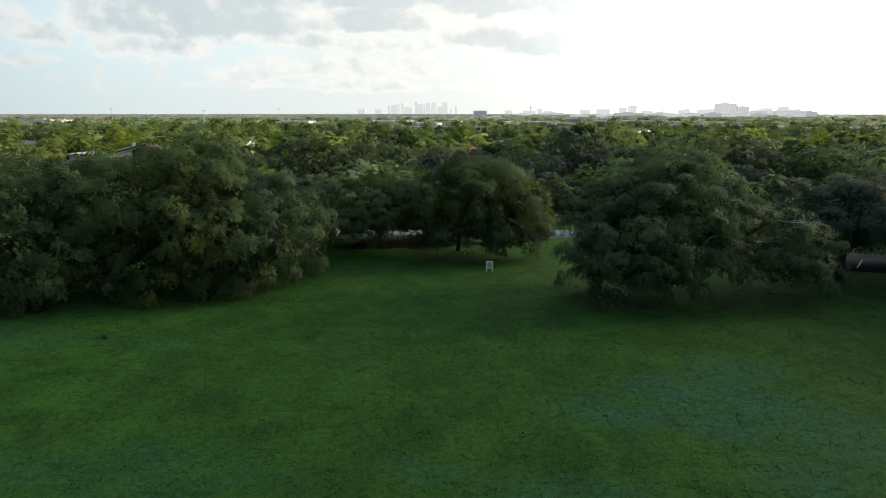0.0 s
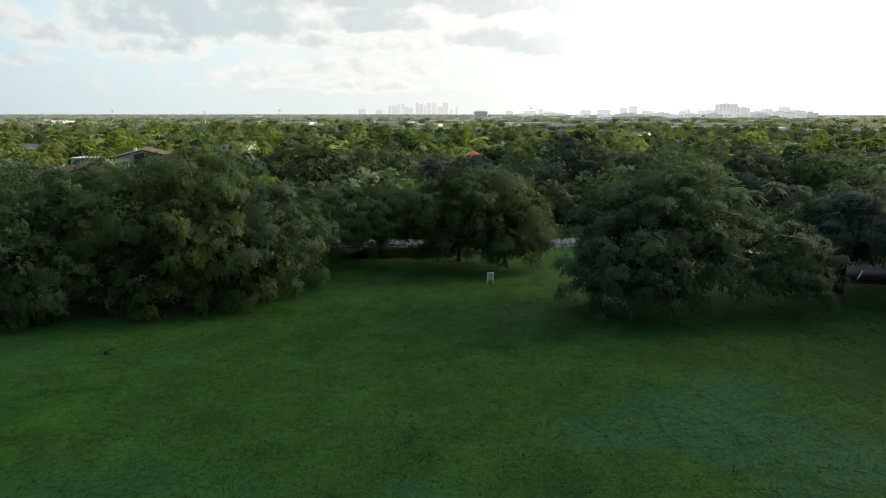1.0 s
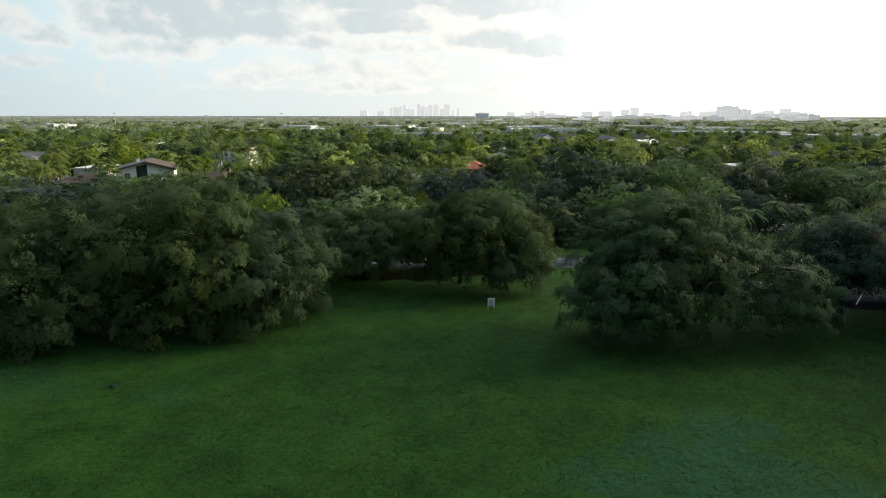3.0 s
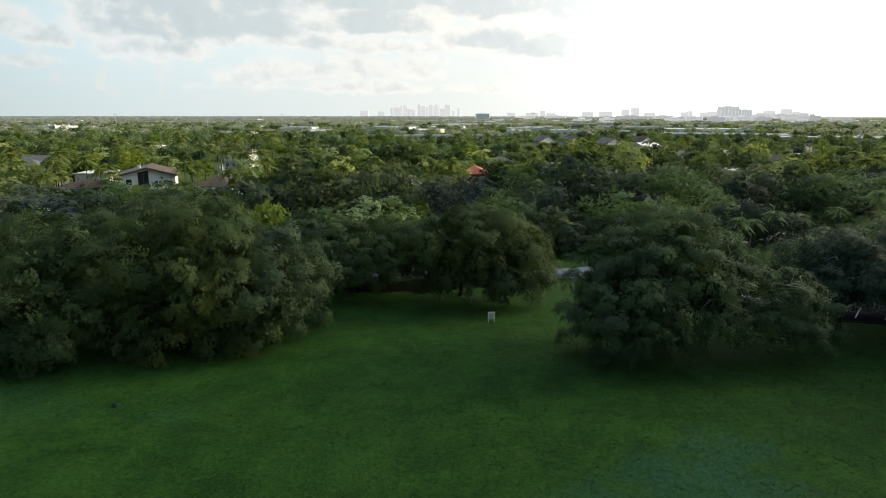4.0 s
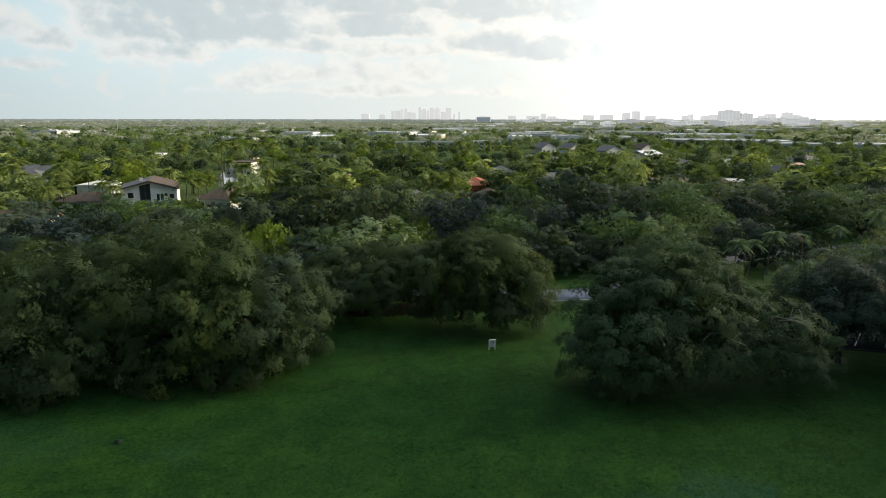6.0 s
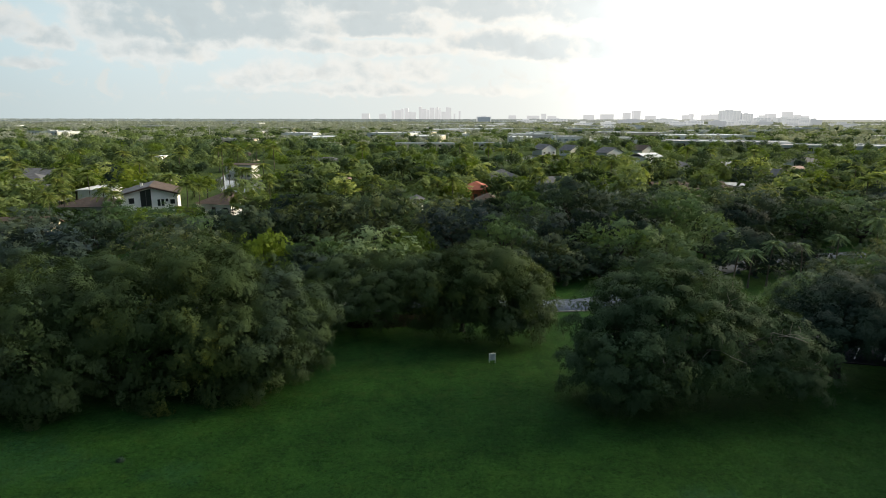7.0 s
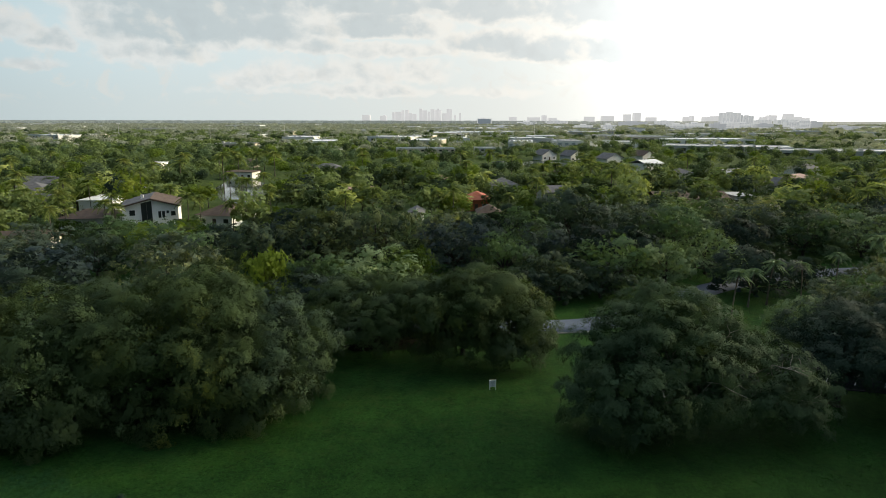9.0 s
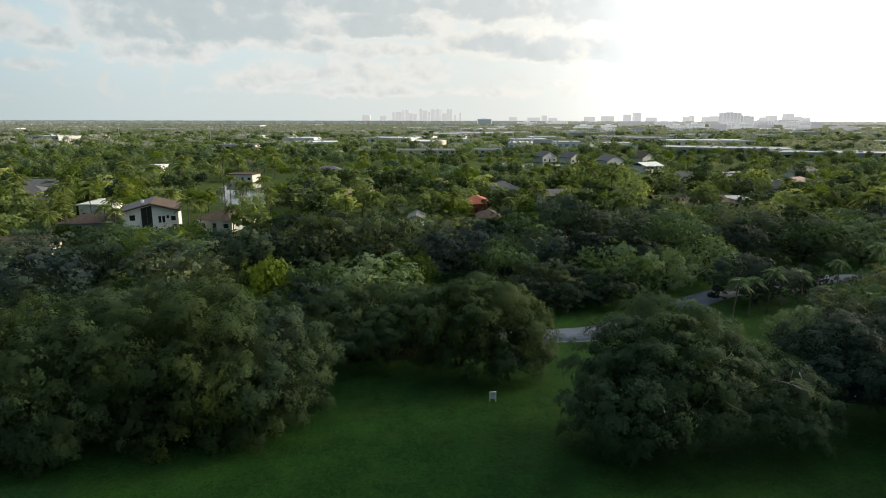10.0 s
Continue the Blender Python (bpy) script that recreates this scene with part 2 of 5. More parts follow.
def lawn_material():
    m, n, b = material("mown_lawn", 0.95, 0.04)
    pos = n.add("ShaderNodeNewGeometry").outputs["Position"]
    s = n.add("ShaderNodeSeparateXYZ")
    n.link(pos, s.inputs[0])
    broad = n.noise(pos, 0.055, 4.0, 0.6, 0.6)
    speck = n.noise(pos, 4.2, 4.0, 0.7)
    patch = n.noise(pos, 0.28, 5.0, 0.65, 0.4)
    tuft = n.noise(pos, 2.4, 6.0, 0.75)
    blade = n.noise(pos, 12.0, 4.0, 0.8)
    drift = n.noise(pos, 0.16, 5.0, 0.7, 1.2)
    f = n.math("ADD", n.math("MULTIPLY", patch, 0.5), n.math("MULTIPLY", tuft, 0.5))
    col = n.mix(n.range(f, 0.38, 0.62), (0.0060, 0.0230, 0.0046), (0.0201, 0.0605, 0.0101))
    col = n.mix(n.math("MULTIPLY", n.range(blade, 0.44, 0.68), 0.6), col, (0.0275, 0.0760, 0.0155))
    col = n.mix(n.math("MULTIPLY", n.range(broad, 0.50, 0.68), 0.45), col, (0.0156, 0.0544, 0.0126))
    col = n.mix(n.math("MULTIPLY", n.range(drift, 0.52, 0.68), 0.45), col, (0.0256, 0.0570, 0.0093))
    col = n.mix(n.math("MULTIPLY", n.range(drift, 0.46, 0.32), 0.40), col, (0.0062, 0.0260, 0.0059))
    col = n.mix(n.math("MULTIPLY", n.range(n.noise(pos, 1.3, 6.0, 0.75, 0.4), 0.54, 0.68), 0.55), col, (0.0260, 0.0600, 0.0095))
    col = n.mix(n.math("MULTIPLY", n.range(n.noise(pos, 0.75, 7.0, 0.72, 0.8), 0.57, 0.66), 0.5), col, (0.0046, 0.0185, 0.0036))
    # a blue-green clover patch and worn spots
    def blot(x, y, rx, ry):
        a = n.math("MULTIPLY", n.math("SUBTRACT", s.outputs[0], x), 1 / rx)
        c = n.math("MULTIPLY", n.math("SUBTRACT", s.outputs[1], y), 1 / ry)
        r = n.math("SQRT", n.math("ADD", n.math("MULTIPLY", a, a), n.math("MULTIPLY", c, c)))
        r = n.math("ADD", r, n.math("MULTIPLY", n.math("SUBTRACT", patch, 0.5), 2.2))
        return n.range(r, 1.15, 0.35)
    clover = None
    for x, y, rx, ry, k in ((9.0, 31.6, 4.4, 2.0, 0.9), (15.0, 32.5, 6.6, 4.6, 1.0), (17.5, 37.0, 4.0, 2.6, 0.9), (19.5, 29.5, 4.2, 3.4, 0.95), (15.5, 26.0, 3.2, 2.4, 0.8),
                            (-14.0, 26.5, 9.0, 2.6, 0.45), (-0.6, 26.4, 2.6, 1.4, 0.6), (5.0, 24.8, 5.0, 1.4, 0.6), (-18.5, 41.0, 2.4, 1.6, 0.35), (-32.0, 42.0, 9.0, 4.0, 0.35)):
        b_ = n.math("MULTIPLY", blot(x, y, rx, ry), k)
        clover = b_ if clover is None else n.math("MAXIMUM", clover, b_)
    clover = n.math("MULTIPLY", clover, n.range(n.math("ADD", n.math("MULTIPLY", tuft, 0.5), n.math("MULTIPLY", n.noise(pos, 0.6, 5.0, 0.7), 0.5)), 0.36, 0.60, 0.25, 1.0))
    col = n.mix(n.math("MULTIPLY", clover, 0.72), col, (0.0175, 0.0640, 0.0365))
    # far from the park the ground between trees is rough grass and leaf litter
    wood = n.range(s.outputs[1], 112.0, 135.0)
    rough_col = n.mix(n.range(patch, 0.35, 0.65), (0.028, 0.048, 0.012), (0.050, 0.070, 0.022))
    col = n.mix(wood, col, rough_col)
    # the far suburbs: haze painted into the ground, in greys of roofs and streets
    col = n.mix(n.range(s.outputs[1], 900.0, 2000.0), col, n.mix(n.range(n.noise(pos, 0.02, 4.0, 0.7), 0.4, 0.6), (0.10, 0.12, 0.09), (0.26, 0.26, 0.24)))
    col = n.mix(n.math("MULTIPLY", n.range(speck, 0.53, 0.64), 0.7), col, (0.0043, 0.0136, 0.0031))
    # dry yellowish tufts towards the trees
    dry = n.math("MULTIPLY", n.range(n.noise(pos, 0.8, 5.0, 0.75, 0.5), 0.48, 0.68), n.range(s.outputs[1], 34.0, 58.0))
    dry = n.math("MULTIPLY", dry, n.range(s.outputs[1], 112.0, 100.0))
    col = n.mix(n.math("MULTIPLY", dry, 0.6), col, (0.0285, 0.0508, 0.0118))
    n.link(n.mix(1.0, col, (0.75, 0.77, 0.92), "MULTIPLY"), b.inputs["Base Color"])
    b.inputs["Sheen Weight"].default_value, b.inputs["Sheen Roughness"].default_value = 0.22, 0.35
    n.link(n.mix(1.0, col, (6.0, 6.0, 6.0), "MULTIPLY"), b.inputs["Sheen Tint"])
    bp = n.add("ShaderNodeBump")
    bp.inputs["Strength"].default_value, bp.inputs["Distance"].default_value = 0.8, 0.08
    n.link(n.math("ADD", n.math("MULTIPLY", tuft, 0.6), n.math("MULTIPLY", blade, 0.6)), bp.inputs["Height"])
    n.link(bp.outputs[0], b.inputs["Normal"])
    return m


LAWN = lawn_material()
ASPHALT = surface("worn_asphalt", (0.070, 0.088, 0.125), (0.107, 0.133, 0.185), 0.35, 0.9, 0.12, 0.4, 12.0, stain=(0.06, 0.07, 0.088))
# darker than the road's asphalt: shade over lot and kerb painted in
LOT_ASPHALT = surface("dark_asphalt", (0.020, 0.023, 0.030), (0.036, 0.039, 0.048), 0.4, 0.95, 0.05, 0.4, 12.0)
PAINT_LINE = surface("worn_road_paint", (0.22, 0.24, 0.27), (0.36, 0.38, 0.42), 2.0, 0.9, 0.1)
CONCRETE = surface("kerb_concrete", (0.16, 0.165, 0.165), (0.26, 0.265, 0.26), 1.2, 0.9, 0.1, 0.3)
# mulch and litter taken nearly to black: the oaks' shade is painted in
SHADED_MULCH = surface("bark_mulch", (0.007, 0.008, 0.006), (0.014, 0.015, 0.011), 1.6, 1.0, 0.0, 0.8, 14.0)
STUCCO = surface("white_stucco", (0.74, 0.74, 0.74), (0.84, 0.84, 0.84), 0.5, 0.85, 0.2, 0.2, 18.0)
STUCCO_GREY = surface("grey_stucco", (0.36, 0.37, 0.38), (0.50, 0.51, 0.52), 0.5, 0.85, 0.2, 0.2, 18.0)
STUCCO_WARM = surface("cream_stucco", (0.52, 0.46, 0.38), (0.66, 0.60, 0.50), 0.5, 0.85, 0.2, 0.2, 18.0)
TILE_BROWN = surface("brown_roof_tile", (0.065, 0.047, 0.040), (0.115, 0.085, 0.070), 0.8, 0.85, 0.2, 0.3, 6.0)
TILE_GREY = surface("dark_grey_shingle", (0.075, 0.075, 0.085), (0.15, 0.15, 0.16), 0.8, 0.85, 0.3, 0.3, 6.0)
TILE_RED = surface("red_roof_tile", (0.30, 0.085, 0.05), (0.45, 0.14, 0.08), 0.8, 0.8, 0.3, 0.3, 6.0)
TILE_PINK = surface("pinkish_roof_tile", (0.34, 0.22, 0.19), (0.46, 0.32, 0.28), 0.8, 0.8, 0.3, 0.3, 6.0)
ROOF_WHITE = surface("white_flat_roof", (0.55, 0.57, 0.60), (0.75, 0.77, 0.80), 0.15, 0.7, 0.3, stain=(0.42, 0.43, 0.45))
ROOF_GREY = surface("grey_flat_roof", (0.28, 0.29, 0.31), (0.42, 0.43, 0.45), 0.15, 0.8, 0.3, stain=(0.22, 0.22, 0.24))
TRIM_WHITE = surface("white_trim", (0.72, 0.72, 0.72), (0.82, 0.82, 0.82), 2.0, 0.6)
SIGN_WHITE = surface("weathered_white_board", (0.50, 0.52, 0.54), (0.68, 0.70, 0.72), 4.0, 0.6)
SIGN_GREY = surface("grey_print", (0.22, 0.24, 0.26), (0.32, 0.34, 0.36), 6.0, 0.6)
STEEL = surface("galvanised_steel", (0.42, 0.43, 0.45), (0.58, 0.59, 0.6), 1.5, 0.45, 0.5, metal=0.6)
TYRE = surface("rubber_tyre", (0.015, 0.015, 0.015), (0.03, 0.03, 0.03), 4.0, 0.85)


def glass_material(name, tint, rough=0.08):
    m, n, b = material(name, rough, 0.8)
    where = n.add("ShaderNodeTexCoord").outputs["Object"]
    n.link(n.mix(n.noise(where, 0.7), tint, tuple(c * 1.6 for c in tint)), b.inputs["Base Color"])
    return m


GLASS = glass_material("dark_window_glass", (0.018, 0.022, 0.026))


def paint(name, colour, rough=0.3):
    m, n, b = material(name, rough, 0.5)
    where = n.add("ShaderNodeTexCoord").outputs["Object"]
    n.link(n.mix(n.noise(where, 3.0), colour, tuple(c * 0.85 for c in colour)), b.inputs["Base Color"])
    b.inputs["Coat Weight"].default_value = 0.5
    return m


CAR_WHITE = paint("white_car_paint", (0.72, 0.74, 0.76))
CAR_SILVER = paint("silver_car_paint", (0.42, 0.44, 0.46))


def water_material():
    m, n, b = material("lake_water", 0.06, 0.6)
    b.inputs["Base Color"].default_value = (0.03, 0.04, 0.035, 1)
    where = n.add("ShaderNodeNewGeometry").outputs["Position"]
    bp = n.add("ShaderNodeBump")
    bp.inputs["Strength"].default_value, bp.inputs["Distance"].default_value = 0.06, 0.05
    n.link(n.noise(where, 1.2, 3.0, 0.6), bp.inputs["Height"])
    n.link(bp.outputs[0], b.inputs["Normal"])
    return m


WATER = water_material()


# ---- mesh helpers ----
def raw_mesh(name, verts, faces, mat, smooth=False):
    """A mesh from arrays: verts (n, 3), faces (m, k)."""
    me = bpy.data.meshes.new(name)
    verts, faces = np.asarray(verts, np.float32), np.asarray(faces, np.int32)
    m, k = faces.shape
    me.vertices.add(len(verts))
    me.vertices.foreach_set("co", verts.ravel())
    me.loops.add(m * k)
    me.loops.foreach_set("vertex_index", faces.ravel())
    me.polygons.add(m)
    me.polygons.foreach_set("loop_start", np.arange(0, m * k, k, dtype=np.int32))
    if smooth:
        me.polygons.foreach_set("use_smooth", np.ones(m, bool))
    me.update(calc_edges=True)
    me.materials.append(mat)
    return me


def part(name, data, mat, parent, label=""):
    """Links a bmesh or a mesh as one part under a thing or a part."""
    if isinstance(data, bmesh.types.BMesh):
        me = bpy.data.meshes.new(name)
        data.to_mesh(me)
        data.free()
        me.materials.append(mat)
    else:
        me = data
    ob = new(name, me)
    ob.parent = parent
    return tagged(ob, label)


def box(bm, x0, x1, y0, y1, z0, z1, bevel=0.0):
    r = bmesh.ops.create_cube(bm, size=1.0, matrix=Matrix.Translation(((x0 + x1) / 2, (y0 + y1) / 2, (z0 + z1) / 2)) @ Matrix.Diagonal((x1 - x0, y1 - y0, z1 - z0, 1)))
    if bevel:
        edges = list({e for v in r["verts"] for e in v.link_edges})
        bmesh.ops.bevel(bm, geom=edges, offset=bevel, segments=2, affect="EDGES")
    return bm


def boxed(*args, **kw):
    return box(bmesh.new(), *args, **kw)


def prism(bm, outline, y0, y1):
    """An outline in x and z, drawn from y0 to y1."""
    a = [bm.verts.new((x, y0, z)) for x, z in outline]
    b = [bm.verts.new((x, y1, z)) for x, z in outline]
    bm.faces.new(a)
    bm.faces.new(b[::-1])
    for i in range(len(a)):
        j = (i + 1) % len(a)
        bm.faces.new((a[i], b[i], b[j], a[j]))
    bmesh.ops.recalc_face_normals(bm, faces=bm.faces[:])
    return bm


def tube(points, radii, sides=7, wobble=None):
    """Verts and faces of a tapered tube along points."""
    pts = np.asarray(points, float)
    v, f = [], []
    for i, p in enumerate(pts):
        d = pts[min(i + 1, len(pts) - 1)] - pts[max(i - 1, 0)]
        d /= max(np.linalg.norm(d), 1e-6)
        u = np.cross(d, (0.3, 1.0, 0.1))
        u /= max(np.linalg.norm(u), 1e-6)
        q = np.cross(d, u)
        for k in range(sides):
            a = 2 * math.pi * k / sides
            v.append(p + radii[i] * (math.cos(a) * u + math.sin(a) * q))
    for i in range(len(pts) - 1):
        for k in range(sides):
            j = (k + 1) % sides
            f.append((i * sides + k, i * sides + j, (i + 1) * sides + j, (i + 1) * sides + k))
    return np.array(v), np.array(f)


def join_arrays(pieces):
    vs, fs, n = [], [], 0
    for v, f in pieces:
        vs.append(v)
        fs.append(f + n)
        n += len(v)
    return np.concatenate(vs), np.concatenate(fs)


# ---- trees ----
def unit(a):
    return a / np.maximum(np.linalg.norm(a, axis=1, keepdims=True), 1e-9)


def leaf_cards(rng, pos, nor, size, along=None, ruffle=0.38):
    """A slender leaf spray, one bent triangle, at every place."""
    n = len(pos)
    nor = unit(unit(nor) + ruffle * unit(rng.normal(size=(n, 3))))
    rnd = unit(rng.normal(size=(n, 3)))
    along = rnd if along is None else along + 0.8 * rnd
    along = unit(along - nor * (along * nor).sum(1, keepdims=True))
    side = np.cross(nor, along)
    s = size * rng.uniform(0.6, 1.5, (n, 1))
    wid = s * rng.uniform(0.26, 0.42, (n, 1))
    v = np.empty((n, 3, 3))
    v[:, 0] = pos - along * s * 0.45 + side * wid
    v[:, 1] = pos - along * s * 0.3 - side * wid
    v[:, 2] = pos + along * s * 0.6
    return v.reshape(-1, 3), np.arange(3 * n).reshape(n, 3)


def boughs(rng, lobes):
    """Breaks smooth lobes up into rounded boughs with clefts between them."""
    out = []
    for x, y, z, rx, ry, rz in lobes:
        out.append((x, y, z, rx * 0.74, ry * 0.74, rz * 0.74))
        k = 9
        for i in range(k):
            a, u = i * 2.4 + rng.uniform(-0.4, 0.4), -0.15 + 1.1 * (i + 0.5) / k
            c = math.sqrt(max(1 - u * u, 0))
            q = rng.uniform(0.30, 0.46)
            out.append((x + rx * 0.76 * c * math.cos(a), y + ry * 0.76 * c * math.sin(a), z + rz * 0.76 * u, rx * q, ry * q, max(rz * q, 0.5)))
    return np.array(out)


def crown_arrays(rng, lobes, clumps, clump_r, per, leaf, droop=0.0, core=0.25, low=None, flat=1.0):
    """A crown out of lobes (x, y, z, rx, ry, rz): clumps over their skins, each of sprays, each of leaves; sparser leaves within."""
    lobes = boughs(rng, np.asarray(lobes, float))
    area = lobes[:, 3] * lobes[:, 4] + lobes[:, 3] * lobes[:, 5]
    # knobs: rounded leafy heads over the boughs, lit above and dark beneath
    heads = max(int(clumps * 0.19), 12)
    pick = rng.choice(len(lobes), heads * 4, p=area / area.sum())
    d = unit(rng.normal(size=(len(pick), 3)))
    d[:, 2] = np.where(d[:, 2] < (-0.68 if droop > 0.5 else -0.4), -d[:, 2], d[:, 2])
    c = lobes[pick, :3] + d * lobes[pick, 3:] * rng.uniform(0.78, 1.05, (len(pick), 1))
    keep = np.ones(len(c), bool)
    for lo in lobes:
        q = (((c - lo[:3]) / lo[3:]) ** 2).sum(1)
        keep &= q > 0.70
    if low is not None:
        keep &= c[:, 2] > low
    hc, hd = c[keep][:heads], d[keep][:heads]
    hr = clump_r * rng.uniform(1.2, 2.5, len(hc))
    k = rng.choice(len(hc), clumps, p=hr ** 2 / (hr ** 2).sum())
    d = unit(rng.normal(size=(clumps, 3)) * 0.8 + hd[k] * 0.75 + np.array((0, 0, 0.45)))
    c = hc[k] + d * hr[k][:, None] * np.array((1.0, 1.0, 0.8 * flat)) - np.array((0, 0, 0.25 * flat)) * hr[k][:, None]
    d = unit(d + hd[k] * 0.35)
    if low is not None:
        c[:, 2] = np.maximum(c[:, 2], low + rng.uniform(0.0, 0.5, clumps))
    n = len(c)
    r = clump_r * rng.uniform(0.5, 1.15, n)
    # sprays on the clump's dome
    sprays = np.repeat(np.arange(n), np.maximum((per / 7 * (r / clump_r) ** 2).astype(int), 2))
    e = unit(rng.normal(size=(len(sprays), 3)) + d[sprays] * 0.8 + np.array((0, 0, 0.35)))
    sp = c[sprays] + e * (r[sprays] * rng.uniform(0.6, 1.1, len(sprays)))[:, None] * np.array((1.0, 1.0, 0.75 * flat))
    if droop:
        sp[:, 2] -= rng.random(len(sprays)) ** 2 * droop * 0.45 * np.clip(1 - d[sprays, 2], 0, 1.2)
    idx = np.repeat(np.arange(len(sprays)), 7)
    spread = clump_r * 0.22
    pos = sp[idx] + rng.normal(size=(len(idx), 3)) * spread * np.array((1, 1, 0.8))
    along = e[idx] + np.array((0, 0, -0.55 if droop else -0.15))
    if droop > 0.5:
        # twigs hang: leaves strung along a short drooping line
        s = rng.random((len(idx), 1))
        pos = sp[idx] + e[idx] * 0.22 * s + np.array((0, 0, -0.34)) * s ** 1.5 + rng.normal(size=(len(idx), 3)) * 0.085
        along = e[idx] * 0.5 + np.array((0, 0, -0.35)) - np.array((0, 0, 0.6)) * s
    if droop > 0.5:
        face, ruffle = e[idx] * 0.4 + d[sprays[idx]] + hd[k[sprays[idx]]] * 0.3 + np.array((0, 0, 0.2)), 0.22
    else:
        face, ruffle = e[idx] * 0.2 + d[sprays[idx]] * 0.8 + hd[k[sprays[idx]]] * 0.8 + np.array((0, 0, 0.15)), 0.18
    sets = [leaf_cards(rng, pos, face, leaf, along, ruffle)]
    if core > 0:
        m = int(len(idx) * core * 0.45)
        pk = rng.choice(len(lobes), m, p=area / area.sum())
        dd = unit(rng.normal(size=(m, 3)))
        q = lobes[pk, :3] + dd * lobes[pk, 3:] * rng.uniform(0.35, 0.74, (m, 1))
        if low is not None:
            q[:, 2] = np.maximum(q[:, 2], low)
        sets.append(leaf_cards(rng, q, dd, leaf * 2.4))
    v, f = join_arrays(sets)
    v[:, 2] = np.maximum(v[:, 2], 0.03)
    return v, f


def limb_path(rng, a, b, bend, n=6):
    a, b = np.asarray(a, float), np.asarray(b, float)
    t = np.linspace(0, 1, n)[:, None]
    side = rng.normal(size=3) * bend
    p = a + (b - a) * t + np.sin(t * math.pi) * (side + np.array((0, 0, bend * 1.2)))
    p[1:-1] += rng.normal(size=(n - 2, 3)) * bend * 0.25
    return p


def make_tree(name, label, seed, lobes, trunk_r, fork, leaf_mat, bark, clumps, clump_r, per, leaf, droop=0.0, low=None, core=0.25, limbs=None, at=(0, 0, 0), group="", flat=1.0):
    """A tree at its base: tapered trunk, limbs reaching into the lobes, and the leafy crown."""
    rng = np.random.default_rng(seed)
    root = tagged(new(name), label, "tree", group)
    v, f = tube([(0, 0, -0.15), (0, 0, 0.25), (0.06, 0.04, fork * 0.5), (0.1, -0.05, fork)], [trunk_r * 1.55, trunk_r * 1.1, trunk_r * 0.9, trunk_r * 0.8], 10)
    part("trunk", raw_mesh("trunk", v, f, bark, True), bark, root)
    for lo in (limbs if limbs is not None else lobes):
        end = (lo[0], lo[1], lo[2] + 0.15 * lo[5])
        p = limb_path(rng, (0.1, -0.05, fork - 0.15), end, 0.35)
        pieces = [tube(p, np.linspace(trunk_r * 0.6, trunk_r * 0.14, len(p)), 6)]
        for k in range(2):
            s = p[2 + k]
            tip = np.array(end) + np.clip(rng.normal(size=3), -1, 1) * np.array(lo[3:]) * 0.42
            tip[2] = max(tip[2], s[2] + 0.2)
            q = limb_path(rng, s, tip, 0.25, 4)
            pieces.append(tube(q, np.linspace(trunk_r * 0.26, trunk_r * 0.06, 4), 4))
        v, f = join_arrays(pieces)
        part("limb", raw_mesh("limb", v, f, bark, True), bark, root)
    v, f = crown_arrays(rng, lobes, clumps, clump_r, per, leaf, droop, core, low, flat=flat)
    part("crown", raw_mesh("crown", v, f, leaf_mat), leaf_mat, root)
    root.location = at
    return root


def round_lobes(rng, r, h, base, n=6, skirt=0):
    """Lobes of a rounded crown of radius r between base and h."""
    mid = (h + base) / 2
    out = [(0, 0, mid + 0.08 * h, r * 0.72, r * 0.72, (h - base) * 0.47)]
    for k in range(n):
        a = 2 * math.pi * (k + rng.uniform(-0.3, 0.3)) / n
        q = rng.uniform(0.46, 0.6) * r
        rr = r * rng.uniform(0.36, 0.52)
        out.append((q * math.cos(a), q * math.sin(a), mid + rng.uniform(-0.22, 0.14) * (h - base), rr, rr, (h - base) * rng.uniform(0.28, 0.38)))
    for k in range(skirt):
        a = 2 * math.pi * (k + rng.uniform(-0.3, 0.3)) / skirt
        q, rr = rng.uniform(0.52, 0.68) * r, r * rng.uniform(0.32, 0.42)
        out.append((q * math.cos(a), q * math.sin(a), base + rng.uniform(0.10, 0.20) * h, rr, rr, h * rng.uniform(0.15, 0.20)))
    return out


# ---- ground, roads ----
def flat_grid(name, xs, ys, mat, z=0.0):
    v = np.array([(x, y, z) for y in ys for x in xs])
    nx = len(xs)
    f = [(j * nx + i, j * nx + i + 1, (j + 1) * nx + i + 1, (j + 1) * nx + i) for j in range(len(ys) - 1) for i in range(nx - 1)]
    return raw_mesh(name, v, np.array(f), mat)


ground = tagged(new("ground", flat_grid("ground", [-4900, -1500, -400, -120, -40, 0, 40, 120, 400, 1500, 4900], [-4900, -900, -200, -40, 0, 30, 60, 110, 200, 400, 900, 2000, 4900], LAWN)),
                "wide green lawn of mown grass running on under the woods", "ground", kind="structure")


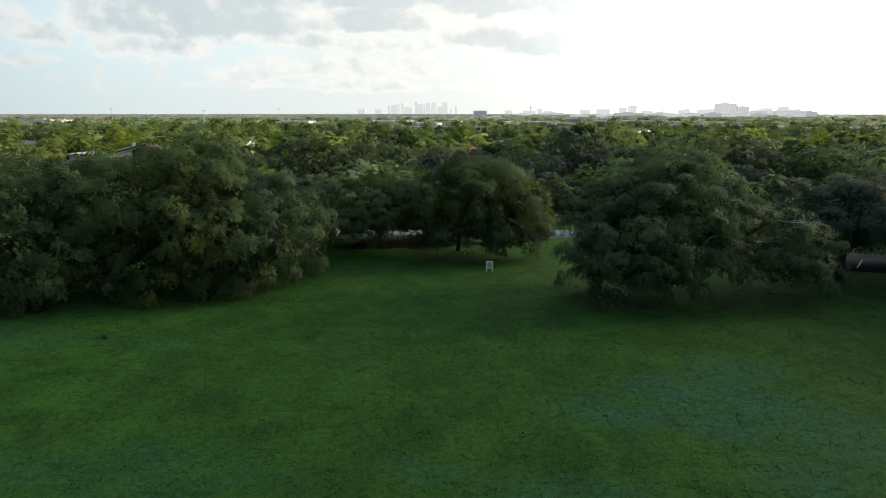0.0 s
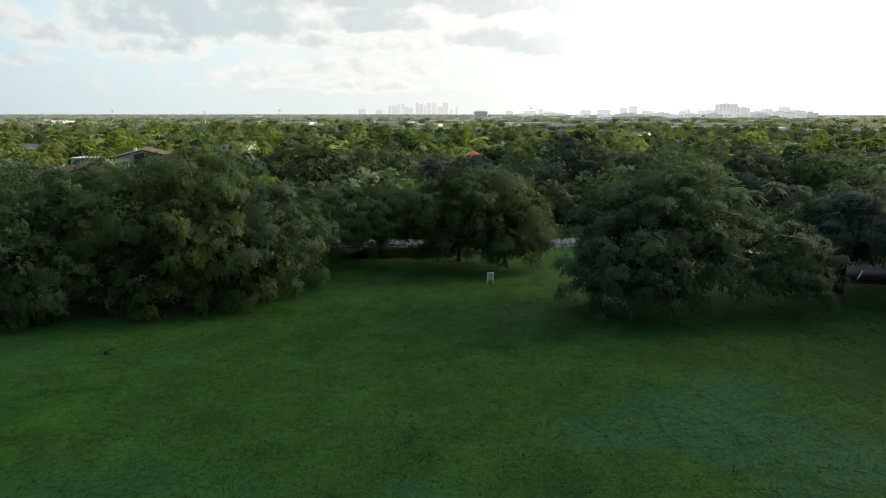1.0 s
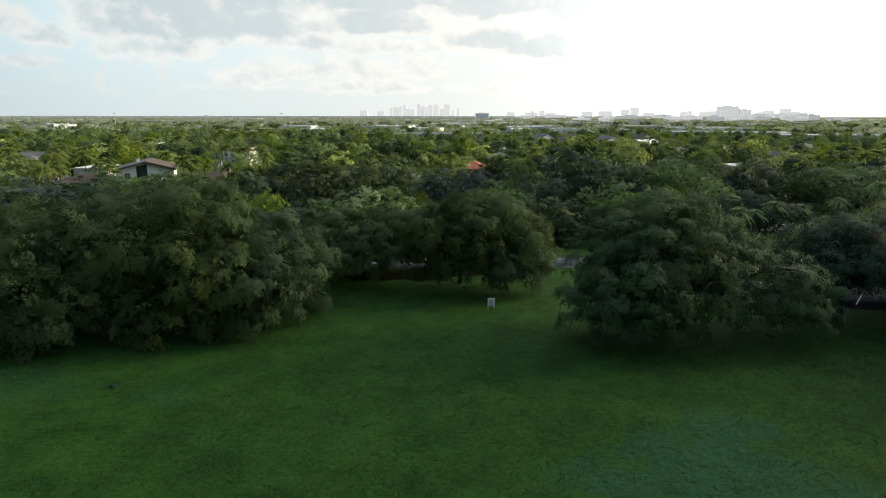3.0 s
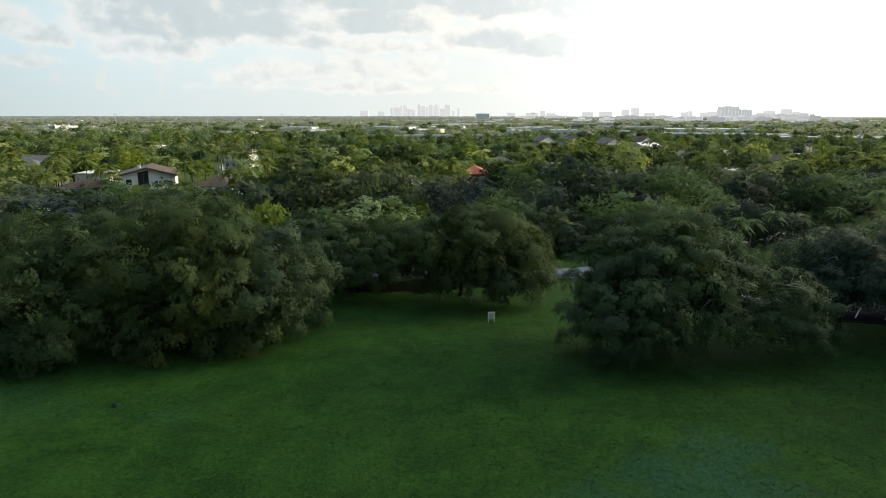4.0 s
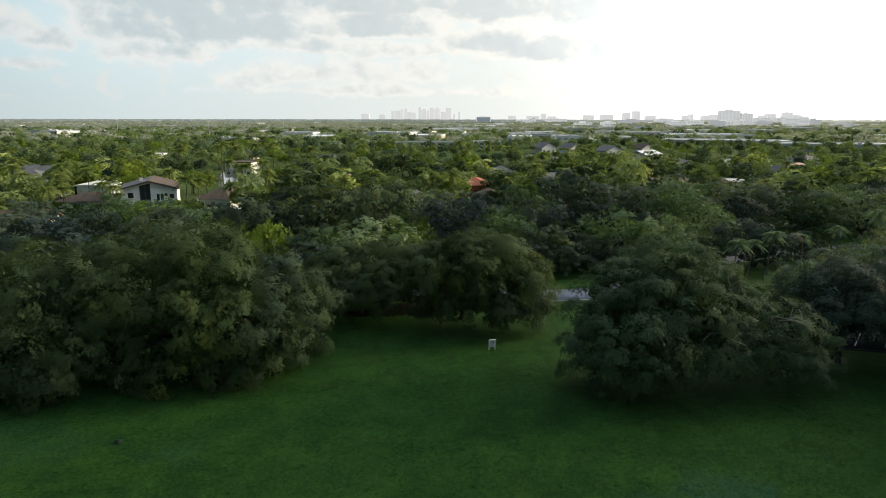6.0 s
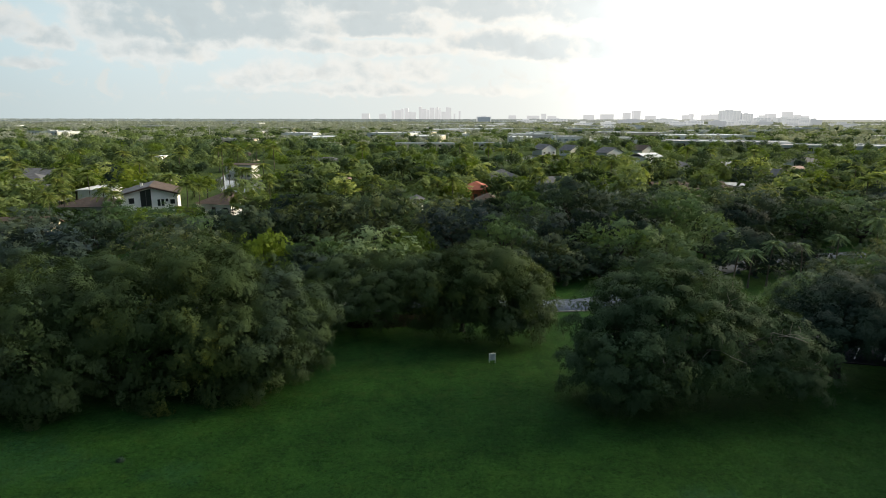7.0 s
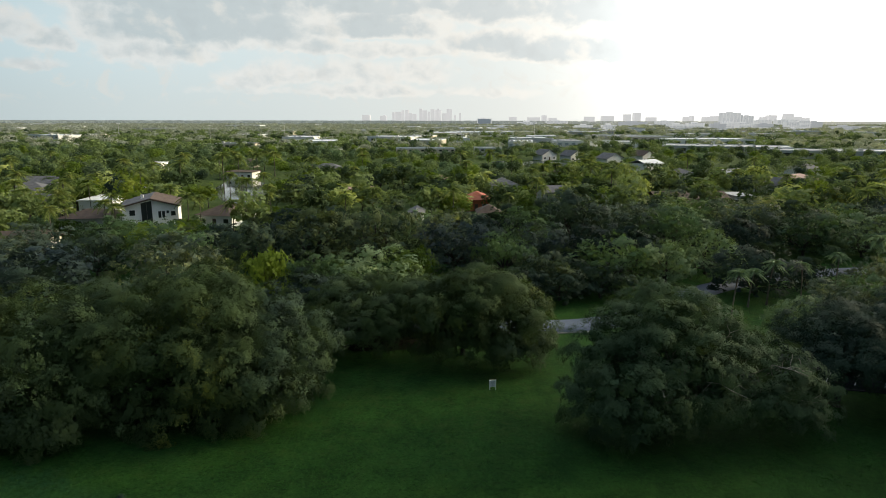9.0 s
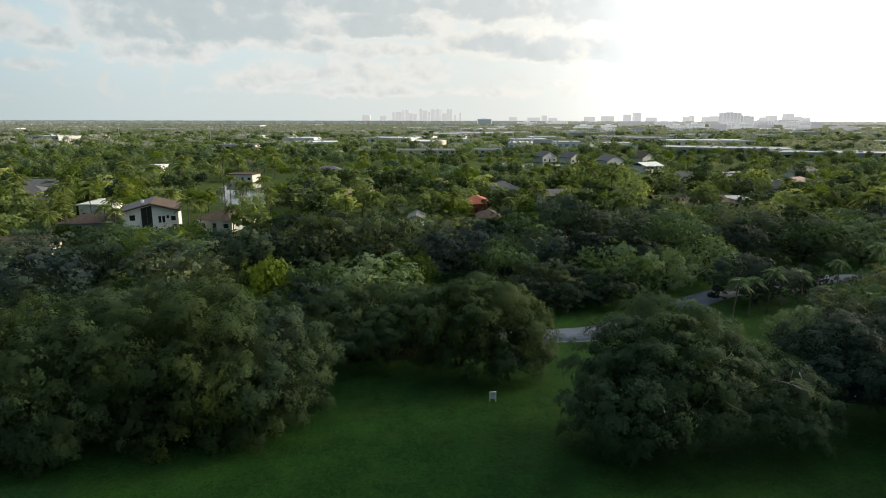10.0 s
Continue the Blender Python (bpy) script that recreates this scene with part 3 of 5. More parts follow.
def ribbon(name, line, width, z, mat, thick=0.06):
    """A strip along a line of (x, y), with thickness."""
    p = np.array(line, float)
    # smooth the line
    for _ in range(2):
        q = [p[0]]
        for a, b in zip(p[:-1], p[1:]):
            q += [a * 0.75 + b * 0.25, a * 0.25 + b * 0.75]
        q.append(p[-1])
        p = np.array(q)
    d = np.gradient(p, axis=0)
    d /= np.linalg.norm(d, axis=1, keepdims=True)
    n = np.stack([-d[:, 1], d[:, 0]], 1) * width / 2
    l, r = p + n, p - n
    rows = np.stack([np.c_[l, np.full(len(p), -0.02)], np.c_[l, np.full(len(p), z)], np.c_[r, np.full(len(p), z)], np.c_[r, np.full(len(p), -0.02)]], 1)
    v = rows.reshape(-1, 3)
    f = []
    for i in range(len(p) - 1):
        for k in range(3):
            a = i * 4 + k
            f.append((a, a + 4, a + 5, a + 1))
    return raw_mesh(name, v, np.array(f), mat)


ROAD_LINE = [(-75, 84), (-40, 80), (-15, 79.2), (0, 79.0), (12, 78.9), (20, 79.8), (28, 84.5), (36, 92), (44, 98.5), (56, 104.5), (70.5, 108.7), (95, 112), (150, 115)]
road = tagged(new("road", ribbon("road", ROAD_LINE, 4.6, 0.03, ASPHALT)), "pale grey asphalt park road curving behind trees", "road", kind="structure")
LOT_LINE = [(27, 68.5), (36, 66.2), (46, 63.8), (60, 61), (80, 58)]
lot = tagged(new("parking_lot", ribbon("parking_lot", LOT_LINE, 8.5, 0.02, LOT_ASPHALT)), "grey asphalt parking lot with white bay lines", "parking lot", kind="structure")


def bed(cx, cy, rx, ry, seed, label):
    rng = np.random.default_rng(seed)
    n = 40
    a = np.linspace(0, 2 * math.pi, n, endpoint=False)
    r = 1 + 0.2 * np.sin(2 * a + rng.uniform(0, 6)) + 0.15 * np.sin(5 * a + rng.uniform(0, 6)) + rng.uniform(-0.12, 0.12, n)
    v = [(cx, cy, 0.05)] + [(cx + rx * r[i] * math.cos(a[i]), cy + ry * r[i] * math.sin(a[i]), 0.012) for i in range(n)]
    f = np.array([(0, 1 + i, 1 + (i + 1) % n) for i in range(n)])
    return tagged(new("mulch_bed", raw_mesh("mulch_bed", np.array(v), f, SHADED_MULCH)), label, "ground", kind="structure")


# litter under the oaks, spread and blackened to paint their shade too
bed(-3.4, 73.2, 7.4, 3.2, 3, "bark mulch and leaf litter under shade oaks, darkened for their shade")
# kerb between road and lawn
kerb = tagged(new("kerb", ribbon("kerb", [(p[0], p[1] - 2.75) for p in ROAD_LINE[:6]], 0.18, 0.12, CONCRETE)), "low grey concrete kerb along the road", "kerb", kind="structure")
tagged(new("kerb", ribbon("kerb", [(p[0] - 1.0, p[1] - 4.45) for p in LOT_LINE], 0.18, 0.10, LOT_ASPHALT)), "low kerb along the parking lot, dark grey as in shade", "kerb", kind="structure")
for k in range(16):
    t_ = k / 15
    x_, y_ = 30 + 40 * t_, 65.9 - 8.2 * t_
    bm_line = new("bay_line", bpy.data.meshes.new("bay_line"))
    b_ = boxed(-0.06, 0.06, -2.2, 2.2, 0.021, 0.026)
    b_.to_mesh(bm_line.data)
    b_.free()
    bm_line.data.materials.append(PAINT_LINE)
    bm_line.matrix_basis = pose(x_, y_, 0, 0, 0, -40)
    bm_line.parent = lot


GLASS_OFFICE = glass_material("blue_grey_office_glass", (0.24, 0.28, 0.31), 0.3)

# ---- the trees round the lawn ----
def near_tree(label, seed, at, lobes, trunk_r, fork, leaf_mat, leaf=0.130, clumps=420, clump_r=0.58, per=150, droop=0.9, low=0.25, bark=BARK, limbs=None, core=0.25, flat=1.0):
    lobes = [(a, b, c, d * 1.05, e * 1.05, f * 1.05) for a, b, c, d, e, f in lobes]
    return make_tree("oak_tree", label, seed, lobes, trunk_r, fork, leaf_mat, bark, int(clumps * 2.2), clump_r, per * 0.64, leaf, droop, low, core, limbs, at=at, group="trees round the lawn", flat=flat)


near_tree("large dark live oak with rounded crown overhanging the lawn", 11, (-25.5, 58.0, 0),
          [(0, 0.5, 7.4, 6.8, 6.4, 4.6), (4.4, -1.6, 7.6, 4.2, 4.2, 4.0), (-4.8, -1.6, 7.0, 4.8, 4.6, 4.0), (1, -4.4, 5.6, 5.2, 3.0, 3.4), (6.0, -1.5, 4.6, 4.2, 4.2, 3.2), (-5.5, -4.6, 4.8, 4.4, 3.2, 3.0),
           (-6, 2, 6.3, 4.5, 4.5, 4.0), (5.2, -4.6, 4.6, 3.8, 3.2, 2.8), (-2.5, -5.0, 2.5, 5.0, 3.2, 2.2), (4.0, -4.6, 2.4, 4.2, 3.0, 2.1), (-4.5, -5.8, 1.3, 4.0, 2.6, 1.3), (1.5, -6.0, 1.3, 4.0, 2.6, 1.3), (5.5, -5.2, 1.3, 3.0, 2.4, 1.3)],
          0.55, 2.4, LEAF_OAK, clumps=920, per=225, low=0.3, droop=1.2)
near_tree("smaller live oak leaning out over the lawn", 12, (-16.9, 59.8, 0),
          [(-0.8, 0, 6.4, 3.9, 4.2, 3.6), (1.8, -2.8, 5.0, 3.2, 3.6, 2.9), (-1.5, -4.6, 4.8, 3.4, 3.2, 2.8), (2.2, 1.2, 4.8, 2.9, 3.4, 2.9), (1.0, -6.4, 3.8, 2.8, 2.6, 2.1), (-2.2, -6.4, 4.0, 2.8, 2.6, 2.2), (2.6, -7.0, 2.8, 2.2, 2.2, 1.5), (0.2, -4.8, 2.4, 3.4, 3.4, 2.1), (0.0, -6.2, 1.2, 3.0, 2.4, 1.2), (2.4, -1.8, 2.6, 2.6, 3.0, 2.0)],
          0.4, 2.0, LEAF_OAK, clumps=480, per=225, low=0.5, droop=1.2)
near_tree("wide live oak with dense dark crown overhanging the grass", 13, (-38.5, 55.8, 0),
          [(0, 0, 6.6, 6.4, 6.2, 4.2), (5, -3.0, 6.4, 4.4, 4.2, 3.6), (-1, -4.6, 5.2, 5.0, 3.6, 3.2), (5.4, -5.4, 4.4, 3.8, 3.0, 2.6), (-6, -3, 5.4, 5.0, 4.6, 3.6), (4, 3.0, 6.6, 4.4, 4.4, 3.6),
           (0.5, -6.6, 3.6, 4.2, 2.6, 2.2), (-5, -6.2, 3.8, 4.2, 3.0, 2.4), (3.2, -6.0, 2.0, 4.6, 2.8, 1.9), (-3.2, -6.0, 2.0, 4.4, 2.8, 1.9), (-3.2, -6.6, 1.2, 4.2, 2.4, 1.3), (3.2, -6.6, 1.2, 4.2, 2.4, 1.3)],
          0.55, 2.2, LEAF_OAK, clumps=830, per=215, low=0.3, droop=1.2)
near_tree("live oak in a dense row, grey-green crown", 14, (-54, 63, 0),
          [(0, 0, 6.0, 6.6, 6.2, 4.2), (4, -4, 4.4, 4.6, 4.2, 3.4), (-4, -4, 4.4, 4.6, 4.2, 3.4)], 0.5, 2.2, LEAF_OAK, clumps=330, per=235, leaf=0.36)
near_tree("shade oak beside the road with a clear dark trunk", 15, (-7.3, 72.6, 0),
          [(-0.4, 0.5, 5.0, 5.6, 4.8, 2.5), (-4.2, -0.6, 4.2, 3.6, 3.4, 2.2), (3.6, -1.2, 4.5, 3.8, 3.4, 2.4), (-0.6, -3.4, 4.2, 3.8, 2.6, 2.0), (-5.6, 2, 4.9, 3.6, 3.4, 2.2), (4.6, 1.6, 4.8, 3.6, 3.4, 2.3), (-7.4, 0, 4.2, 2.4, 2.6, 1.8), (-2.4, -4.8, 3.2, 4.0, 2.2, 1.5), (3.6, -4.4, 3.2, 3.6, 2.2, 1.5), (-6.4, -3.0, 3.2, 2.6, 2.4, 1.5), (-4.6, 3.4, 3.0, 3.6, 2.2, 1.6), (3.8, 3.6, 3.2, 3.8, 2.2, 1.6)],
          0.25, 1.7, LEAF_OAK, clumps=660, per=235, low=1.5, droop=0.9)
near_tree("rounded shade oak with leaves hanging almost to the lawn", 16, (2.0, 69.4, 0),
          [(1.2, 0.2, 6.7, 5.2, 5.0, 3.1), (5.8, -0.6, 4.9, 3.4, 3.8, 2.7), (-2.2, -1.6, 5.6, 3.2, 3.6, 2.6), (2.6, -3.4, 4.8, 4.4, 2.6, 2.6), (7.0, -1.6, 3.2, 2.3, 2.6, 2.2), (4.2, 0.8, 6.0, 3.8, 4.0, 2.7), (0.2, -3.2, 3.0, 3.2, 2.4, 1.7), (5.2, -3.6, 2.4, 3.2, 2.4, 1.9), (2.6, -2.6, 2.6, 3.6, 2.2, 1.5), (6.6, -2.8, 1.9, 1.8, 1.8, 1.3)],
          0.27, 1.8, LEAF_OAK, clumps=620, per=235, low=0.7, droop=1.3)
near_tree("broad spreading oak with pale bare limbs showing through", 17, (20.6, 55.4, 0),
          [(-1.0, 1.0, 7.6, 4.8, 4.8, 3.2), (0.2, 0.6, 8.9, 3.0, 3.4, 2.7), (3.6, 0.8, 6.6, 4.0, 4.4, 2.5), (-4.6, -1.2, 5.4, 3.6, 4.0, 2.5), (7.2, -1.2, 5.2, 3.4, 4.0, 1.9), (-2.8, -4.0, 4.8, 5.0, 3.2, 2.1),
           (-6.4, -2.6, 3.4, 3.0, 3.2, 1.8), (6.2, -4.0, 3.6, 3.8, 2.8, 1.5), (0.8, -2.0, 6.6, 3.6, 3.6, 2.2), (-3.8, -5.6, 3.2, 3.4, 2.2, 1.5), (1.6, -4.6, 4.2, 2.6, 2.4, 1.3), (9.2, -2.8, 3.3, 2.4, 2.8, 1.4), (-7.2, -2.6, 2.6, 2.3, 2.4, 1.5), (-4.4, -4.2, 1.8, 4.0, 2.6, 1.4), (-4.4, 0.4, 6.6, 3.6, 3.8, 2.6), (-5.6, 0.0, 5.2, 2.6, 3.0, 1.9), (3.4, -2.4, 5.6, 3.6, 3.0, 2.0), (-1.6, -2.4, 6.8, 4.2, 3.2, 2.6), (8.4, -3.4, 2.4, 3.0, 2.6, 1.8), (10.2, -2.2, 4.0, 2.2, 2.6, 1.5)],
          0.5, 1.9, LEAF_DARK, clumps=900, per=225, low=0.5, droop=0.8, bark=BARK_PALE, core=0.25, flat=0.8)
spreading = bpy.data.objects[[o.name for o in bpy.data.objects if o.name.startswith("oak_tree")][-1]]
rng_b = np.random.default_rng(77)
for a, b in (((4.5, -2.5, 4.0), (8.4, -6.4, 6.6)), ((5.0, -1.0, 4.5), (9.8, -4.6, 6.2)), ((1.0, -3.0, 4.0), (3.0, -7.8, 5.4)), ((-1.0, -3.0, 4.5), (-3.6, -8.2, 5.6)), ((6.0, -3.0, 3.0), (9.4, -6.6, 4.4)), ((2.0, 0.0, 7.0), (4.0, -3.4, 9.4))):
    line = limb_path(rng_b, a, b, 0.35, 7)
    pieces = [tube(line, np.linspace(0.06, 0.02, 7), 6)]
    for k in (3, 4, 5):
        pieces.append(tube(limb_path(rng_b, line[k], line[k] + rng_b.normal(size=3) * 0.7 + np.array((0.2, -0.4, 0.5)), 0.15, 4), np.linspace(0.028, 0.01, 4), 5))
    part("bare_branch", raw_mesh("bare_branch", *join_arrays(pieces), BARK_PALE, True), BARK_PALE, spreading, "pale leafless branch")
near_tree("shaded oak with a clear trunk beside the parking lot", 18, (37.2, 57.2, 0),
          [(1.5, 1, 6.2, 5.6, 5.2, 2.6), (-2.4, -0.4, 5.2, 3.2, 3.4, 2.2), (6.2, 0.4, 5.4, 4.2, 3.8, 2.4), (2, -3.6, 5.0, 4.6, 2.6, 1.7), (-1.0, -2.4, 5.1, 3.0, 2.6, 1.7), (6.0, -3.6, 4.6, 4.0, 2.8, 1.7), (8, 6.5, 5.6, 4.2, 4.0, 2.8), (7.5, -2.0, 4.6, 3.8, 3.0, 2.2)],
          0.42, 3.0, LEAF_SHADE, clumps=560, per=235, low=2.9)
near_tree("shaded oak beside the parking lot, dense crown", 19, (50.0, 60.0, 0),
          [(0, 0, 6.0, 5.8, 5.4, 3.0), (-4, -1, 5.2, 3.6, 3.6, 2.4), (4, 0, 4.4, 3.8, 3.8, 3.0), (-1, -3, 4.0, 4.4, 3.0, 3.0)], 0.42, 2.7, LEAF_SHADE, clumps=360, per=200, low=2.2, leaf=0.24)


# ---- the belt of park trees behind: x, y, height, radius, kind ----
def tree_kind(name, label, seed, r, h, base, mat, clumps, clump_r, per, leaf, n=6, bark=BARK):
    rng = np.random.default_rng(seed)
    t = make_tree(name, label, seed, round_lobes(rng, r, h, base, n, 6), 0.3, base + 0.4, mat, bark, int(clumps * 1.15), clump_r, per, leaf, 0.3, base * 0.35, 0.2)
    return t


KINDS = {
    "oak": [tree_kind("park_tree", "dense dark green park tree with a rounded crown", 100 + k, 7, 9, 0.8, PARK_OAK, 300, 0.78, 38, 0.31) for k in range(3)],
    "dark": [tree_kind("park_tree", "dark green fig-like tree with a dense crown", 110 + k, 7, 9, 0.6, PARK_DARK, 310, 0.74, 38, 0.31, 7) for k in range(2)],
    "grey": [tree_kind("park_tree", "grey-green tree with a feathery crown", 120 + k, 7, 9, 0.8, LEAF_GREY, 320, 0.66, 42, 0.26, 7) for k in range(2)],
    "green": [tree_kind("park_tree", "fresh green tree with layered sunlit boughs", 140 + k, 7, 9, 0.8, LEAF_GREEN, 300, 0.76, 38, 0.30, 7) for k in range(2)],
    "lime": [tree_kind("park_tree", "bright yellow-green tree with a loose layered crown", 130 + k, 7, 9, 0.8, LEAF_LIME, 260, 0.82, 34, 0.38, 6) for k in range(2)],
}
used = set()


def plant(kind, x, y, h, r, turn, group):
    src = KINDS[kind][int(turn * 7) % len(KINDS[kind])]
    m = pose(x, y, 0, 0, 0, turn * 57.3)
    if src.name not in used:
        used.add(src.name)
        ob = src
        ob.matrix_basis = m
    else:
        ob = copy_thing(src, m)
    ob.scale = (r / 7, r / 7, h / 9.9)
    return tagged(ob, group=group)


belt_count = 0


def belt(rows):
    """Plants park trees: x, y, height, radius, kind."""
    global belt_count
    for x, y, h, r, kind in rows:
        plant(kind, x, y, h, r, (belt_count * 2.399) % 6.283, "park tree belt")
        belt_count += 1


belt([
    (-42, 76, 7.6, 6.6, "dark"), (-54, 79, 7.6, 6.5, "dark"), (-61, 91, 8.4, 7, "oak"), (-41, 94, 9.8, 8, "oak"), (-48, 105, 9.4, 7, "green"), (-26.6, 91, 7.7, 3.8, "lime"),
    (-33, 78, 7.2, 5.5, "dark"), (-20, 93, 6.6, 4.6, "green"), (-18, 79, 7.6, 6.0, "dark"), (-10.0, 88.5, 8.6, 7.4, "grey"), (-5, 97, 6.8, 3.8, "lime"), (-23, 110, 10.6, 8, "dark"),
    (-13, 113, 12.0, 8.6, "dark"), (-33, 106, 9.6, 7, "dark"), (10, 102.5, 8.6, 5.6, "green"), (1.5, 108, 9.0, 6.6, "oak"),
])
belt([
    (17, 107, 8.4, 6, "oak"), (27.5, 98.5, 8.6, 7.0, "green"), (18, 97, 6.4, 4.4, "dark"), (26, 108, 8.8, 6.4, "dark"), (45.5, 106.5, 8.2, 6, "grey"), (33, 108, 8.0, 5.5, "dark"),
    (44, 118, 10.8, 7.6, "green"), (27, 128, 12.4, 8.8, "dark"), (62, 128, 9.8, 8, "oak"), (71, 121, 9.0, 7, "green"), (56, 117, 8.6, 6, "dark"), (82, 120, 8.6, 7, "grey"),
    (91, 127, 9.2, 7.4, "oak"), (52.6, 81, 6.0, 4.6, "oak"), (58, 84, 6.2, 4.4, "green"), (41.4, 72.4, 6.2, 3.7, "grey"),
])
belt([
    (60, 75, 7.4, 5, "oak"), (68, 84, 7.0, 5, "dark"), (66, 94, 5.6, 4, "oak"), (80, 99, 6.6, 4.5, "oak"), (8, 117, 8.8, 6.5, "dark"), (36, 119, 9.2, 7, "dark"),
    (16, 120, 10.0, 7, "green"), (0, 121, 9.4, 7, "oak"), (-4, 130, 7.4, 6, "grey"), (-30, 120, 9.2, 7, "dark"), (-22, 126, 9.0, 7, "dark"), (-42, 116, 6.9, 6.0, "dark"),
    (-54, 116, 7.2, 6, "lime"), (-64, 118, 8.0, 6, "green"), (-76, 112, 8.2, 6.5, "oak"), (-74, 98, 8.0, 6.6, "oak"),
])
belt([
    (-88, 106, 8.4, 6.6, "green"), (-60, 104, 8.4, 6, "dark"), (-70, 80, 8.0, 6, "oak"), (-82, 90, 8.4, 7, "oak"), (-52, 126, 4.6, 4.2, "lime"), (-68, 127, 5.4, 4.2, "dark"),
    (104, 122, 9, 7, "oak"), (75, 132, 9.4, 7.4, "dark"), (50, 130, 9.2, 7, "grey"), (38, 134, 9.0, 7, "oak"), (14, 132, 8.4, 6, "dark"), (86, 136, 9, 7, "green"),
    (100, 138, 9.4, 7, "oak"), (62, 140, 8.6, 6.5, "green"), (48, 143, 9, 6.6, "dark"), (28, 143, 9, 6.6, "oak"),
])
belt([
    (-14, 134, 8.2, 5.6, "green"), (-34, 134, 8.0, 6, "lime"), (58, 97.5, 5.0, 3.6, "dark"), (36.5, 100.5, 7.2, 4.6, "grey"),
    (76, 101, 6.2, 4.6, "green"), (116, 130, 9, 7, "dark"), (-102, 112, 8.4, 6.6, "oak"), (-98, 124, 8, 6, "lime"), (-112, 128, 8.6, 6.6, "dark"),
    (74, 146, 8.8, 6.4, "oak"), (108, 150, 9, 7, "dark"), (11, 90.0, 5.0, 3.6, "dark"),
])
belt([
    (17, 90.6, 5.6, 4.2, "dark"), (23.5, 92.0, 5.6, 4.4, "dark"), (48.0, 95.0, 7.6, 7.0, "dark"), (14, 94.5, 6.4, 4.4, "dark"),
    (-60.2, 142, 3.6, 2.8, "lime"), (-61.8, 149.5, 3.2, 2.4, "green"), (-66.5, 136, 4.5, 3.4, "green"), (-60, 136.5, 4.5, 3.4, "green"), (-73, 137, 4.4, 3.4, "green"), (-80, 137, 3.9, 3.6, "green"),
    # the last tree here is unseen, added to shade the parking lot
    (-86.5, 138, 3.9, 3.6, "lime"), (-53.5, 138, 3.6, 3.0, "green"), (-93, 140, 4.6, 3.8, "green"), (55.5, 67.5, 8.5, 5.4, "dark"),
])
# unseen trees right of the lawn, added to cast shade on its right side
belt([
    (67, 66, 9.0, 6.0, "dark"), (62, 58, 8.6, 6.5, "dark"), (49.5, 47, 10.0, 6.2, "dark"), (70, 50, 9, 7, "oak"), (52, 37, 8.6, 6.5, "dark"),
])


# ---- palms ----
def palm_parts(seed, h, fronds=24, length=3.2):
    """A ringed trunk and arching feathery fronds."""
    rng = np.random.default_rng(seed)
    lean = rng.normal(size=2) * 0.03 * h
    pts = [(lean[0] * t * t, lean[1] * t * t, h * t - 0.1 * (t == 0)) for t in np.linspace(0, 1, 7)]
    trunk = tube(pts, [0.19, 0.12, 0.10, 0.095, 0.095, 0.10, 0.15], 8)
    top = np.array(pts[-1])
    out = []
    for k in range(fronds):
        a = 2 * math.pi * k / fronds * 2.6 + rng.uniform(-0.2, 0.2)
        up = -0.55 + 1.95 * ((k * 0.618) % 1.0)
        ln = length * rng.uniform(0.85, 1.1) * (1.0 - 0.18 * max(up, 0))
        n = 12
        t = np.linspace(0, 1, n)
        rr = ln * t * math.cos(up * 0.9)
        zz = ln * (t * math.sin(up) - (0.42 + 0.32 * max(up, 0)) * t ** 2.2)
        spine = top + np.stack([rr * math.cos(a), rr * math.sin(a), zz], 1)
        sd = np.array((-math.sin(a), math.cos(a), 0))
        vs, fs = [], []
        for i in range(n - 1):
            for s in (-1, 1):
                q = len(vs)
                wd = 0.95 * math.sin(math.pi * min(0.2 + t[i] * 0.85, 1)) * ln / 2.9
                b0, b1 = spine[i], spine[i] * 0.15 + spine[i + 1] * 0.85
                tip = spine[min(i + 2, n - 1)] + s * sd * wd + np.array((0, 0, -0.25 * wd - 0.12 * rng.random()))
                vs += [b0, b1, tip, b0 * 0.45 + tip * 0.55 - np.array((0, 0, 0.06))]
                fs.append((q, q + 1, q + 2, q + 3))
        out.append((np.array(vs), np.array(fs)))
    return trunk, out


def palm_tree(seed, h, at, label, length=2.0, leaf=LEAF_GREEN):
    root = tagged(new("palm_tree"), label, "palm", "palms")
    trunk, fr = palm_parts(seed, h, length=length)
    part("trunk", raw_mesh("trunk", *trunk, PALM_BARK, True), PALM_BARK, root)
    for f in fr:
        part("frond", raw_mesh("frond", *f, leaf), leaf, root)
    root.location = at
    return root


PALM_A = palm_tree(201, 6.2, (39.7, 83.8, 0), "slender park palm with feathery grey-green fronds", 2.0, LEAF_GREY)
PALM_B = palm_tree(202, 6.4, (47.0, 88.6, 0), "park palm with drooping grey-green fronds on the verge", 2.0, LEAF_GREY)
PALM_C = palm_tree(203, 7.4, (-79.5, 142.5, 0), "tall garden palm with yellow-green fronds beside a house", 3.1, LEAF_PALM)
PALM_D = palm_tree(204, 7.0, (-75.5, 139.0, 0), "garden palm with arching yellow-green fronds", 2.7, LEAF_PALM)
